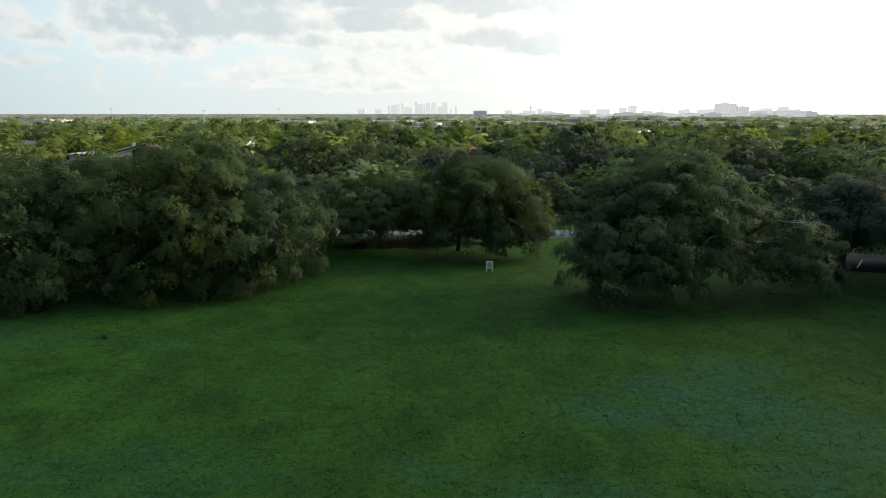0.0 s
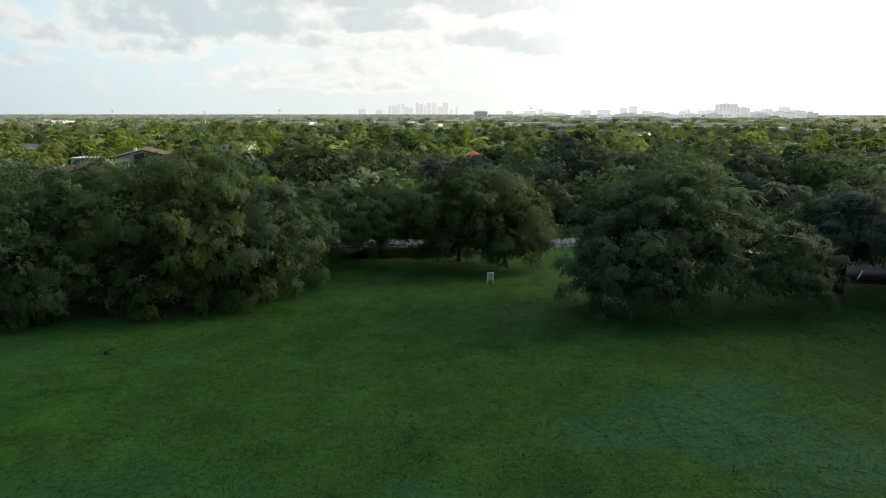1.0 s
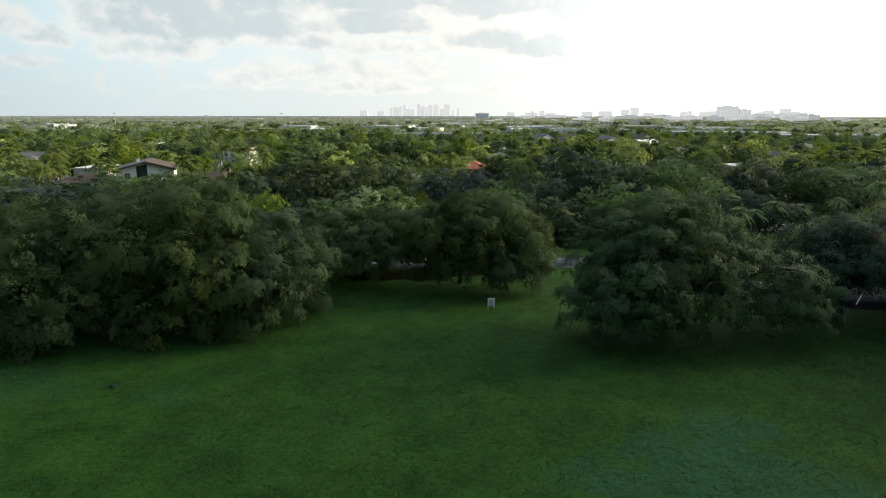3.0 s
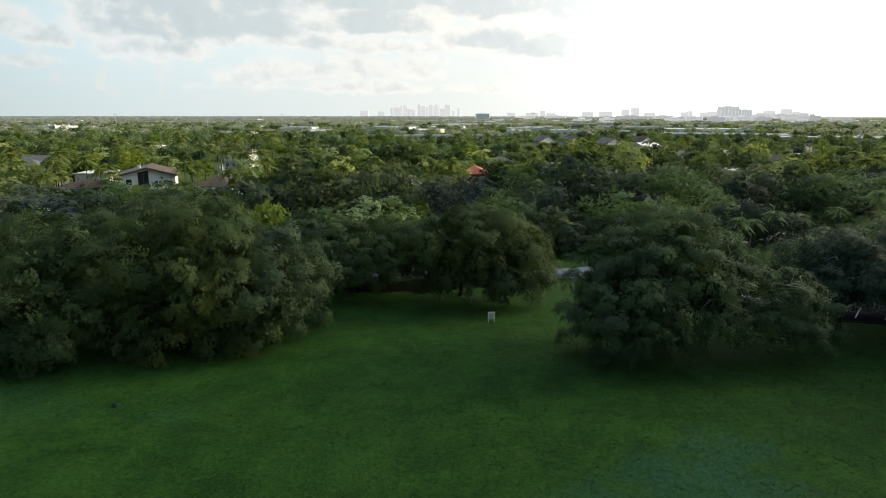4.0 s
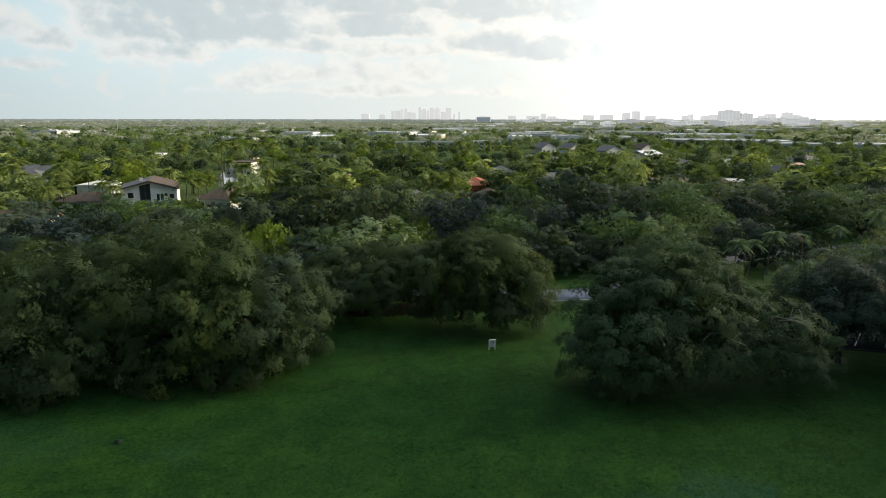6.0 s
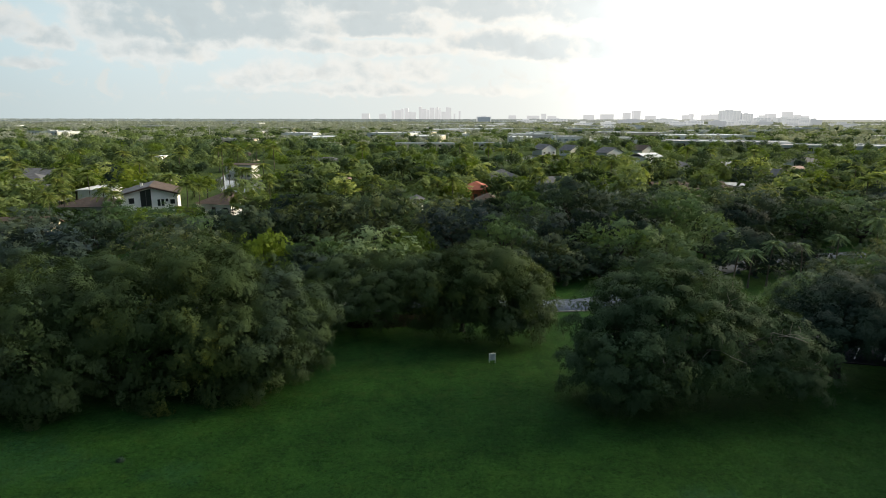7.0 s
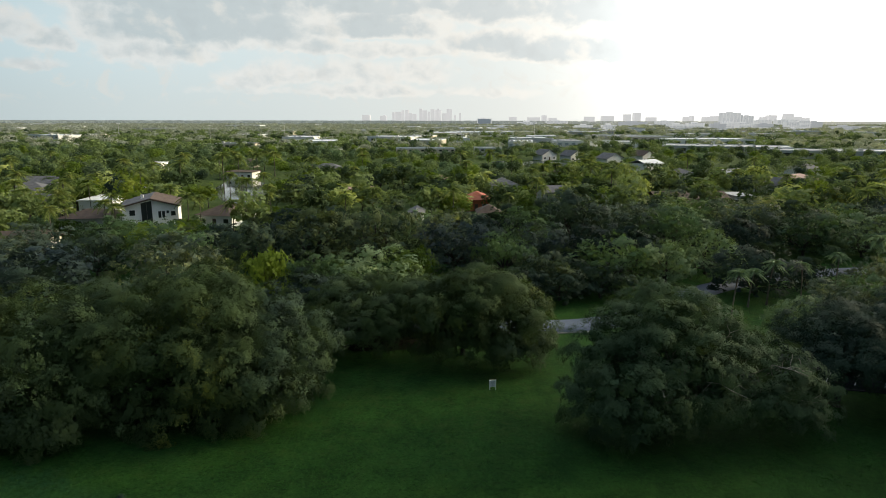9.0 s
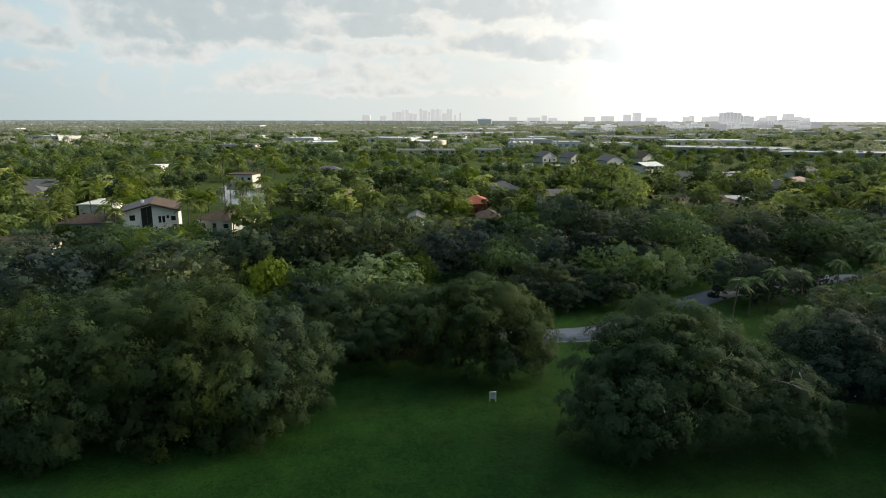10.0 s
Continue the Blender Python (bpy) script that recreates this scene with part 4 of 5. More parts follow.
PALMS_NEAR = [
    (43.8, 87.6, 5.2), (61.6, 96.0, 6.0), (53.0, 90.5, 5.4), (70.0, 99.2, 8.2), (-85, 131, 7.6), (-61.5, 145.5, 8.6), (-60.0, 149, 7.8), (-88, 141, 6.6),
    (-82, 150, 8), (-95, 150, 7), (-51, 146, 7), (-46.5, 162, 7), (-58, 178, 9), (-50, 172, 8), (-44, 180, 8), (-62, 186, 8.5),
    (-26, 158, 7), (-31, 162, 6.6), (2, 163, 8), (17, 166, 6.5), (28, 178, 7), (-2, 166, 7),
]
PALMS_FAR = [
    (-84, 248, 11), (-92, 252, 12), (-98, 168, 8.5), (-110, 160, 8), (-120, 170, 9), (-70, 198, 9), (-60, 202, 8.4), (30, 214, 9),
    (36, 230, 8), (80, 218, 8), (100, 212, 9), (114, 206, 8), (150, 210, 9), (160, 214, 9), (168, 205, 8.4), (62, 246, 8.5),
    (-20, 226, 8.6), (-120, 196, 9), (-104, 208, 9), (-36, 238, 8), (72, 326, 8), (88, 240, 8),
]
for i, (x, y, h) in enumerate(PALMS_NEAR + PALMS_FAR):
    k = 2 + i % 2 if y > 125 else i % 2
    s = h / (6.0, 6.6, 7.4, 7.0)[k]
    p = copy_thing((PALM_A, PALM_B, PALM_C, PALM_D)[k], pose(x, y, 0, 0, 0, i * 77))
    p.scale = (max(s, 0.95),) * 2 + (s,)


# ---- the white notice board on the lawn ----
def notice_board(at, turn):
    root = tagged(new("notice_board"), "small white notice board on two posts in the lawn", "sign")
    for x in (-0.31, 0.31):
        part("post", boxed(x - 0.035, x + 0.035, -0.035, 0.035, -0.1, 1.0, bevel=0.008), TRIM_WHITE, root)
    panel = part("panel", boxed(-0.275, 0.275, -0.02, 0.02, 0.28, 0.97, bevel=0.008), SIGN_WHITE, root)
    part("cap_rail", boxed(-0.36, 0.36, -0.05, 0.05, 1.0, 1.05, bevel=0.01), TRIM_WHITE, root)
    for k in range(5):
        w_ = (0.2, 0.16, 0.19, 0.12, 0.17)[k]
        part("print_bar", boxed(-w_, w_, -0.026, -0.021, 0.82 - k * 0.11, 0.87 - k * 0.11), SIGN_GREY, panel)
    root.matrix_basis = pose(*at, 0, 0, turn)
    return root


notice_board((4.8, 60.2, 0), 8)


# ---- a dark weed clump in the lawn ----
def weed_clump(at, r, h, seed):
    root = tagged(new("weed_clump"), "small dark clump of weeds standing in the mown lawn", "plant")
    rg = np.random.default_rng(seed)
    pos = rg.normal(size=(260, 3)) * np.array((r * 0.45, r * 0.45, h * 0.3)) + np.array((0, 0, h * 0.45))
    pos[:, 2] = np.maximum(pos[:, 2], 0.02)
    part("leaves", raw_mesh("leaves", *leaf_cards(rg, pos, pos + np.array((0, 0, 0.2)), 0.09), LEAF_SHADE), LEAF_SHADE, root)
    part("stem", raw_mesh("stem", *tube([(0, 0, -0.05), (0, 0, h * 0.4), (0.02, 0.01, h * 0.8)], [0.03, 0.022, 0.01], 6), BARK), BARK, root)
    root.location = at
    return root


weed_clump((-23.2, 42.4, 0), 0.28, 0.26, 61)


# ---- parked cars ----
def car(at, turn, mat, label):
    root = tagged(new("parked_car"), label, "car", "parked cars")
    bm = bmesh.new()
    prism(bm, [(-2.2, 0.35), (2.2, 0.35), (2.28, 0.6), (2.15, 0.9), (1.2, 1.0), (-1.9, 1.05), (-2.25, 0.95), (-2.28, 0.6)], -0.88, 0.88)
    bmesh.ops.bevel(bm, geom=bm.edges[:], offset=0.07, segments=2, affect="EDGES")
    body = part("body", bm, mat, root)
    bm = bmesh.new()
    prism(bm, [(1.15, 0.98), (0.45, 1.55), (-1.35, 1.58), (-1.95, 1.03)], -0.78, 0.78)
    bmesh.ops.bevel(bm, geom=bm.edges[:], offset=0.05, segments=2, affect="EDGES")
    part("cabin_glass", bm, GLASS, root, "dark tinted windows")
    part("roof", boxed(-1.3, 0.42, -0.72, 0.72, 1.53, 1.61, bevel=0.03), mat, root)
    for x in (-1.4, 1.4):
        for y in (-0.8, 0.8):
            bm = bmesh.new()
            bmesh.ops.create_cone(bm, cap_ends=True, segments=18, radius1=0.34, radius2=0.34, depth=0.22, matrix=Matrix.Translation((x, y, 0.34)) @ Matrix.Rotation(radians(90), 4, "X"))
            wheel = part("wheel", bm, TYRE, root)
            bm = bmesh.new()
            s = 1 if y > 0 else -1
            bmesh.ops.create_cone(bm, cap_ends=True, segments=14, radius1=0.2, radius2=0.18, depth=0.03, matrix=Matrix.Translation((x, y + s * 0.12, 0.34)) @ Matrix.Rotation(radians(90), 4, "X"))
            part("rim", bm, STEEL, wheel)
    for x, n in ((2.25, "headlight"), (-2.25, "tail_light")):
        for y in (-0.62, 0.62):
            part(n, boxed(x - 0.05, x + 0.05, y - 0.18, y + 0.18, 0.68, 0.84, bevel=0.02), TRIM_WHITE, body)
    root.matrix_basis = pose(*at, 0, 0, turn)
    return root


car((-13.7, 78.6, 0.02), 78, CAR_SILVER, "silver car parked at the road edge under trees")
car((-11.4, 80.0, 0.02), 12, CAR_WHITE, "white car parked along the road under trees")
car((31.0, 68.0, 0.02), 60, CAR_WHITE, "white car in the parking lot behind an oak")
car((34.2, 67.2, 0.02), 60, CAR_SILVER, "silver car in the parking lot behind an oak")


# ---- longer tufts standing in the mown lawn ----
def grass_tufts(seed, count):
    r_ = np.random.default_rng(seed)
    heads = count // 10
    y = 19.0 + 37.0 * r_.random(heads) ** 1.4
    x = r_.uniform(-1, 1, heads) * (0.70 * y + 4)
    k = r_.integers(0, heads, count)
    reach = r_.uniform(0.05, 0.30, heads)[k]
    x, y = x[k] + r_.normal(size=count) * reach, y[k] + r_.normal(size=count) * reach
    base = np.stack([x, y, np.zeros(count)], 1)
    lean = r_.normal(size=(count, 3)) * np.array((0.06, 0.06, 0.0))
    h = (r_.uniform(0.3, 1.0, count) * (0.03 + 0.07 * r_.random(heads)[k] ** 2))[:, None]
    a = r_.uniform(0, 2 * math.pi, count)
    side = np.stack([np.cos(a), np.sin(a), np.zeros(count)], 1) * r_.uniform(0.012, 0.036, (count, 1))
    v = np.empty((count, 3, 3))
    v[:, 0], v[:, 1] = base - side, base + side
    v[:, 2] = base + lean + h * np.array((0, 0, 1.0))
    return v.reshape(-1, 3), np.arange(3 * count).reshape(count, 3)


tagged(new("lawn_grass", raw_mesh("lawn_grass", *grass_tufts(9, 100000), GRASS_BLADE)), "short green grass tufts over the mown lawn", "grass", kind="stuff")


# ---- houses ----
def gable_roof(w_, d, z, rise, over=0.6, thick=0.22):
    bm = bmesh.new()
    e = w_ / 2 + over
    drop = rise * over / (w_ / 2)
    prism(bm, [(-e, z - drop), (0, z + rise), (e, z - drop), (e, z - drop + thick), (0, z + rise + thick), (-e, z - drop + thick)], -d / 2 - over, d / 2 + over)
    return bm


def hip_roof(w_, d, z, rise, over=0.6):
    bm = bmesh.new()
    a, b = w_ / 2 + over, d / 2 + over
    k = min(a, b)
    rx, ry = a - k, b - k
    low = [bm.verts.new(p) for p in ((-a, -b, z), (a, -b, z), (a, b, z), (-a, b, z))]
    top = [bm.verts.new(p) for p in ((-rx - 0.1, -ry - 0.1, z + rise), (rx + 0.1, -ry - 0.1, z + rise), (rx + 0.1, ry + 0.1, z + rise), (-rx - 0.1, ry + 0.1, z + rise))]
    bm.faces.new(low[::-1])
    bm.faces.new(top)
    for i in range(4):
        j = (i + 1) % 4
        bm.faces.new((low[i], low[j], top[j], top[i]))
    return bm


def window_part(root, x, z, w_, h, y, facing=-1):
    fr = part("window", boxed(x - w_ / 2, x + w_ / 2, y - 0.05, y + 0.05, z, z + h), TRIM_WHITE, root)
    part("pane", boxed(x - w_ / 2 + 0.07, x + w_ / 2 - 0.07, y + facing * 0.065, y + facing * 0.052, z + 0.07, z + h - 0.07), GLASS, fr)


HOUSES = []  # x, y, half width, half depth, cleared depth in front


def house(at, w_, d, h, rise, turn, wall, roof, kind, label, windows=4, clear=10.0, chimney=False):
    root = tagged(new("house"), label, "house", "neighbourhood houses")
    bm = bmesh.new()
    if kind == "gable":
        prism(bm, [(-w_ / 2, -0.1), (w_ / 2, -0.1), (w_ / 2, h), (0, h + rise), (-w_ / 2, h)], -d / 2, d / 2)
        part("wall", bm, wall, root)
        part("roof", gable_roof(w_, d, h, rise), roof, root)
    elif kind == "side":
        part("wall", boxed(-w_ / 2, w_ / 2, -d / 2, d / 2, -0.1, h), wall, root)
        bm = gable_roof(d, w_, h, rise)
        bmesh.ops.rotate(bm, verts=bm.verts, cent=(0, 0, 0), matrix=Matrix.Rotation(radians(90), 3, "Z"))
        part("roof", bm, roof, root)
    elif kind == "hip":
        part("wall", boxed(-w_ / 2, w_ / 2, -d / 2, d / 2, -0.1, h), wall, root)
        part("roof", hip_roof(w_, d, h, rise), roof, root)
    else:
        part("wall", boxed(-w_ / 2, w_ / 2, -d / 2, d / 2, -0.1, h), wall, root)
        part("roof", boxed(-w_ / 2 - 0.4, w_ / 2 + 0.4, -d / 2 - 0.4, d / 2 + 0.4, h, h + 0.3, bevel=0.05), roof, root)
    n = windows
    for k in range(n):
        x = -w_ / 2 + w_ * (k + 0.5) / n
        if k == n // 2:
            dr = part("door", boxed(x - 0.5, x + 0.5, -d / 2 - 0.06, -d / 2 + 0.02, 0.05, 2.1), TILE_BROWN, root)
            part("handle", boxed(x + 0.36, x + 0.4, -d / 2 - 0.11, -d / 2 - 0.06, 1.0, 1.1), STEEL, dr)
        else:
            window_part(root, x, 0.95, 1.5, 1.2, -d / 2)
        if h > 5:
            window_part(root, x, 3.9, 1.3, 1.2, -d / 2)
    if chimney:
        ch = part("chimney", boxed(-w_ * 0.17, -w_ * 0.17 + 0.9, 1.0, 1.9, h * 0.8, h + rise + 1.0, bevel=0.04), STUCCO, root)
        part("cap", boxed(-w_ * 0.17 - 0.1, -w_ * 0.17 + 1.0, 0.9, 2.0, h + rise + 1.0, h + rise + 1.12), CONCRETE, ch)
    root.matrix_basis = pose(*at, 0, 0, turn)
    HOUSES.append((at[0], at[1], w_ / 2 + 2, d / 2 + 2, clear))
    return root


# the two-storey white house with its tall dark gable window
main = tagged(new("house"), "white stucco two-storey house with brown tiled gable roof", "house", "neighbourhood houses")
bm = bmesh.new()
prism(bm, [(-6.5, -0.1), (6.5, -0.1), (6.5, 6.1), (0.2, 7.8), (-6.5, 6.2)], -6.5, 6.5)
part("wall", bm, STUCCO, main)
# one brown roof; its shaded left slope gets the grey material instead
for x0, z0, x1, z1, mat, lab in ((-7.2, 6.06, 0.2, 7.86, TILE_GREY, "roof slope toned dark grey as its shaded side"), (7.2, 5.94, 0.2, 7.86, TILE_BROWN, "brown tiled roof slope")):
    bm = bmesh.new()
    prism(bm, [(x0, z0), (x1, z1), (x1, z1 + 0.24), (x0, z0 + 0.24)], -7.2, 7.2)
    part("roof_slope", bm, mat, main, lab)
    bm = bmesh.new()
    prism(bm, [(x0, z0 - 0.12), (x1, z1 - 0.12), (x1, z1 + 0.12), (x0, z0 + 0.12)], -7.36, -7.21)
    part("fascia_board", bm, TILE_BROWN, main)
bm = bmesh.new()
prism(bm, [(-2.1, 1.2), (0.4, 1.2), (0.4, 7.4), (-2.1, 6.9)], -6.57, -6.503)
tall = part("window", bm, GLASS, main, "tall dark gable window")
for x in (-2.1, -0.85, 0.32):
    part("mullion", boxed(x, x + 0.08, -6.62, -6.575, 1.2, 6.8 if x < -2 else 7.1), TILE_GREY, tall)
for x, z, ww, hh in ((-4.2, 4.0, 1.4, 1.4), (2.1, 3.2, 0.8, 1.7), (3.0, 3.2, 0.8, 1.7), (4.0, 4.2, 0.7, 0.8), (5.3, 3.6, 1.2, 1.2), (-4.2, 0.8, 1.5, 1.4), (4.6, 0.8, 1.5, 1.4)):
    window_part(main, x, z, ww, hh, -6.5)
ch = part("chimney", boxed(-2.5, -1.8, -1.5, -0.8, 6.0, 8.3, bevel=0.05), STUCCO, main)
part("cap", boxed(-2.6, -1.7, -1.6, -0.7, 8.3, 8.4), CONCRETE, ch)
main.matrix_basis = pose(-72.6, 151.2, 0, 0, 0, 21) @ Matrix.Diagonal((0.93, 1.0, 1.0, 1.0))
HOUSES.append((-71.0, 152, 11, 8, 22))

house((-56.5, 157.5, 0), 9.6, 12, 2.9, 2.3, -12, STUCCO, TILE_BROWN, "hip", "single-storey white house with brown hipped tile roof", 3, 22)
house((-97.2, 174, 0), 8.8, 12, 4.2, 0.3, 4, STUCCO, ROOF_WHITE, "flat", "white flat-roofed house among palms", 3, 16)
house((-88, 152.5, 0), 13, 10, 2.8, 1.7, 6, STUCCO_GREY, TILE_BROWN, "hip", "low grey house with dark brown hipped roof", 4, -6)
house((-84, 122, 0), 9, 8, 2.8, 1.6, 10, STUCCO_WARM, TILE_BROWN, "side", "small cream house with brown roof", 3, 8)
house((-98, 202, 0), 12, 9, 3.6, 0.3, 4, STUCCO, ROOF_WHITE, "flat", "white house with pale flat roof behind palms", 4, 6)
house((-139, 204, 0), 14, 11, 3.2, 2.4, 10, STUCCO, TILE_GREY, "hip", "white house with dark grey hipped roof", 4, -4)
house((-152, 230, 0), 13, 11, 3.0, 2.0, 0, STUCCO, TILE_GREY, "side", "white house with dark grey shingle roof", 4, 14)
house((-144, 290, 0), 19, 11, 3.4, 0.3, -2, STUCCO, TILE_GREY, "flat", "long white house with dark flat roof", 5, 24)
house((-138, 293, 0), 6, 7, 5.6, 0.3, -2, STUCCO, ROOF_WHITE, "flat", "white two-storey block of a house", 2, 6)
house((-91, 274, 0), 12, 9, 3.2, 0.3, -6, STUCCO, TILE_BROWN, "flat", "white lakeside house with brown flat roof", 4, 10)
house((-28.5, 206, 0), 8, 10, 2.8, 1.2, 3, STUCCO_WARM, TILE_PINK, "side", "house with pinkish tiled roof among gardens", 4, 9)
house((-7.6, 157, 0), 3.4, 8, 3.2, 0.8, 0, STUCCO, TILE_GREY, "gable", "narrow white house with grey roof", 2, 6)
house((9.2, 183, 0), 7.2, 9, 3.4, 2.0, -4, TILE_RED, TILE_RED, "hip", "house with bright red tiled hipped roof", 3, 16)
house((11, 158, 0), 5.5, 6, 3.2, 1.8, 0, STUCCO_WARM, TILE_BROWN, "hip", "small house with brown hipped roof", 3, 12)
house((20.5, 223, 0), 9.5, 11, 3.4, 2.2, 5, STUCCO, TILE_GREY, "hip", "white house with dark grey roof and dormer", 4, 20)
house((36, 205, 0), 9, 8, 3.0, 1.6, 10, STUCCO_GREY, TILE_GREY, "side", "grey bungalow with dark roof", 3, 12)
house((64.5, 402, 0), 11.5, 10, 3.8, 3.0, 30, STUCCO, TILE_GREY, "gable", "white gabled lakeside house with grey roof", 3, 130)
house((80, 392, 0), 10.5, 10, 3.8, 2.9, 33, STUCCO, TILE_GREY, "gable", "white gabled lakeside house with dark roof", 3, 130)
house((97, 364, 0), 13, 10, 3.8, 2.8, 28, STUCCO, TILE_GREY, "gable", "white house with grey gabled roof and arch", 3, 120)
house((125, 391, 0), 11.5, 10, 3.9, 2.8, 32, STUCCO, TILE_BROWN, "gable", "white gabled house among trees", 3, 120)
house((98, 301, 0), 11.5, 10, 5.4, 1.5, 30, STUCCO, ROOF_WHITE, "side", "bright white house with white roof", 4, 90)
house((103.5, 272, 0), 9.2, 10, 3.2, 2.0, 4, STUCCO, TILE_GREY, "hip", "white house with dark hipped roof", 4, 20)
house((123.5, 267, 0), 9, 9, 3.4, 1.8, 20, STUCCO, ROOF_GREY, "side", "white house with pale grey roof", 5, 20)
house((120, 226, 0), 8, 9, 3.2, 2.4, 35, STUCCO, TILE_GREY, "gable", "white gabled bungalow with grey roof", 3, 18)
house((140, 246, 0), 15, 10, 3.2, 2.0, 25, STUCCO, TILE_PINK, "hip", "white house with pinkish hipped roof", 4, 18)
house((92, 194, 0), 6, 9, 3.2, 0.3, 4, STUCCO_GREY, ROOF_GREY, "flat", "grey flat-roofed house among trees", 4, 15)
house((75, 191, 0), 22, 9, 2.9, 1.5, 3, STUCCO_WARM, TILE_BROWN, "side", "long low house with brown roof", 5, 5)
house((150, 190, 0), 12, 10, 3.0, 2.0, 10, STUCCO, TILE_GREY, "hip", "white house with dark roof behind trees", 4, 10)
house((-118, 178, 0), 12, 10, 3.0, 2.0, 10, STUCCO_GREY, TILE_GREY, "hip", "grey bungalow with dark hipped roof", 4, -4)
house((48, 262, 0), 12, 9, 3.0, 2.0, -5, STUCCO_WARM, TILE_BROWN, "hip", "cream bungalow with brown hipped roof", 4, 14)
house((-4, 240, 0), 12, 9, 3.0, 2.0, 5, STUCCO, TILE_PINK, "hip", "white bungalow with pinkish roof", 4, 14)
house((-58, 300, 0), 13, 9, 3.0, 2.0, 5, STUCCO, TILE_GREY, "hip", "white bungalow with grey hipped roof", 4, 14)
house((-112, 340, 0), 14, 9, 3.0, 2.0, -5, STUCCO_WARM, TILE_BROWN, "hip", "cream bungalow with brown roof", 4, 14)
house((175, 300, 0), 14, 10, 3.2, 2.0, 15, STUCCO, TILE_GREY, "hip", "white bungalow with grey roof", 4, 14)
house((190, 252, 0), 14, 10, 3.2, 2.0, 15, STUCCO_WARM, TILE_BROWN, "hip", "cream bungalow with brown roof", 4, 14)


# ---- the far distance, its haze painted in as emission ----
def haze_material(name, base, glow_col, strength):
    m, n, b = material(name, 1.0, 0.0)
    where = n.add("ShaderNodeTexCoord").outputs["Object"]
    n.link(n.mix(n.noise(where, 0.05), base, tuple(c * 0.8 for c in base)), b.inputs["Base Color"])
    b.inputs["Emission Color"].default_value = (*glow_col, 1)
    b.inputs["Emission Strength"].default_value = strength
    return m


# emission on these walls, windows and woods stands in for haze before them
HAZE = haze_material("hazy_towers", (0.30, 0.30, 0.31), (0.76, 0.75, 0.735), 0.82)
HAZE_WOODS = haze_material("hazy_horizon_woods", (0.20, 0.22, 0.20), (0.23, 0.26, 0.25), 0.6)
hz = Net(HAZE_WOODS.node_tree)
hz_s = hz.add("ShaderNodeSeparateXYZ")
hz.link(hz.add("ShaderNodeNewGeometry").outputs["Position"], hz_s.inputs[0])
# haze painted onto the woods as emission, brighter towards the low sun
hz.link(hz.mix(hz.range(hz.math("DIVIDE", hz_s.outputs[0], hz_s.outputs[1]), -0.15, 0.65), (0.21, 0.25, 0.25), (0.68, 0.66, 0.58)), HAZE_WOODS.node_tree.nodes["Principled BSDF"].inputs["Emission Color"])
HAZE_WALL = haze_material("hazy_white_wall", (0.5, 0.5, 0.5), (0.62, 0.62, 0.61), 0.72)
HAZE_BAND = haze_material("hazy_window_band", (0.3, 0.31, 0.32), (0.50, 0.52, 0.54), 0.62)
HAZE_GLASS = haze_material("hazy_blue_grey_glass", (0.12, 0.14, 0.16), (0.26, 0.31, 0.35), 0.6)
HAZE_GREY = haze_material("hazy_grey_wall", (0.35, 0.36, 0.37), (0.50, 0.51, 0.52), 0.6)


# ---- long buildings and warehouses ----
def long_block(at, w_, d, h, turn, wall, roof, label, bays=6, clear=20.0, storeys=1, name="warehouse", glass=GLASS):
    root = tagged(new(name), label, "building", "far commercial buildings")
    part("wall", boxed(-w_ / 2, w_ / 2, -d / 2, d / 2, -0.1, h), wall, root)
    part("roof", boxed(-w_ / 2 + 0.3, w_ / 2 - 0.3, -d / 2 + 0.3, d / 2 - 0.3, h, h + 0.12), roof, root)
    for y0, y1, x0, x1 in ((-d / 2 - 0.05, -d / 2 + 0.25, -w_ / 2, w_ / 2), (d / 2 - 0.25, d / 2 + 0.05, -w_ / 2, w_ / 2)):
        part("parapet", boxed(x0, x1, y0, y1, h, h + 0.6), TRIM_WHITE, root)
    rng = random.Random(int(at[0] * 7 + at[1]))
    for k in range(bays):
        x = -w_ / 2 + w_ * (k + 0.5) / bays
        for s in range(storeys):
            z = h * (s + 0.3) / storeys
            part("window", boxed(x - w_ / bays * 0.26, x + w_ / bays * 0.26, -d / 2 - 0.06, -d / 2 - 0.004, z, z + h / storeys * 0.42), glass, root)
        if rng.random() < 0.5 and d > 12:
            yy = rng.uniform(-d * 0.3, d * 0.3)
            part("roof_unit", boxed(x - 1.2, x + 1.2, yy - 1, yy + 1, h + 0.12, h + 1.5, bevel=0.08), STEEL, root)
    root.matrix_basis = pose(*at, 0, 0, turn)
    HOUSES.append((at[0], at[1], w_ / 2 + 4, d / 2 + 4, clear))
    return root


long_block((-15, 440, 0), 42, 12, 5.6, 4, STUCCO_WARM, ROOF_GREY, "two-storey apartment row with grey roof", 10, 26, 2, "apartment_building")
long_block((30, 446, 0), 20, 12, 5.6, 0, STUCCO_GREY, ROOF_GREY, "two-storey grey apartment block", 5, 26, 2, "apartment_building")
long_block((222, 490, 0), 92, 40, 5.4, -24, STUCCO_GREY, ROOF_GREY, "long grey warehouse with pale flat roof", 9, 0)
long_block((288, 428, 0), 112, 34, 5.0, -14, STUCCO_GREY, ROOF_GREY, "long grey warehouse with white roof edge", 9, 0)
long_block((270, 640, 0), 84, 40, 6, 0, STUCCO, ROOF_WHITE, "white flat-roofed warehouse among trees", 8, 26)
long_block((228, 730, 0), 66, 40, 6, 0, STUCCO_WARM, ROOF_GREY, "cream warehouse with grey roof", 7, 26)
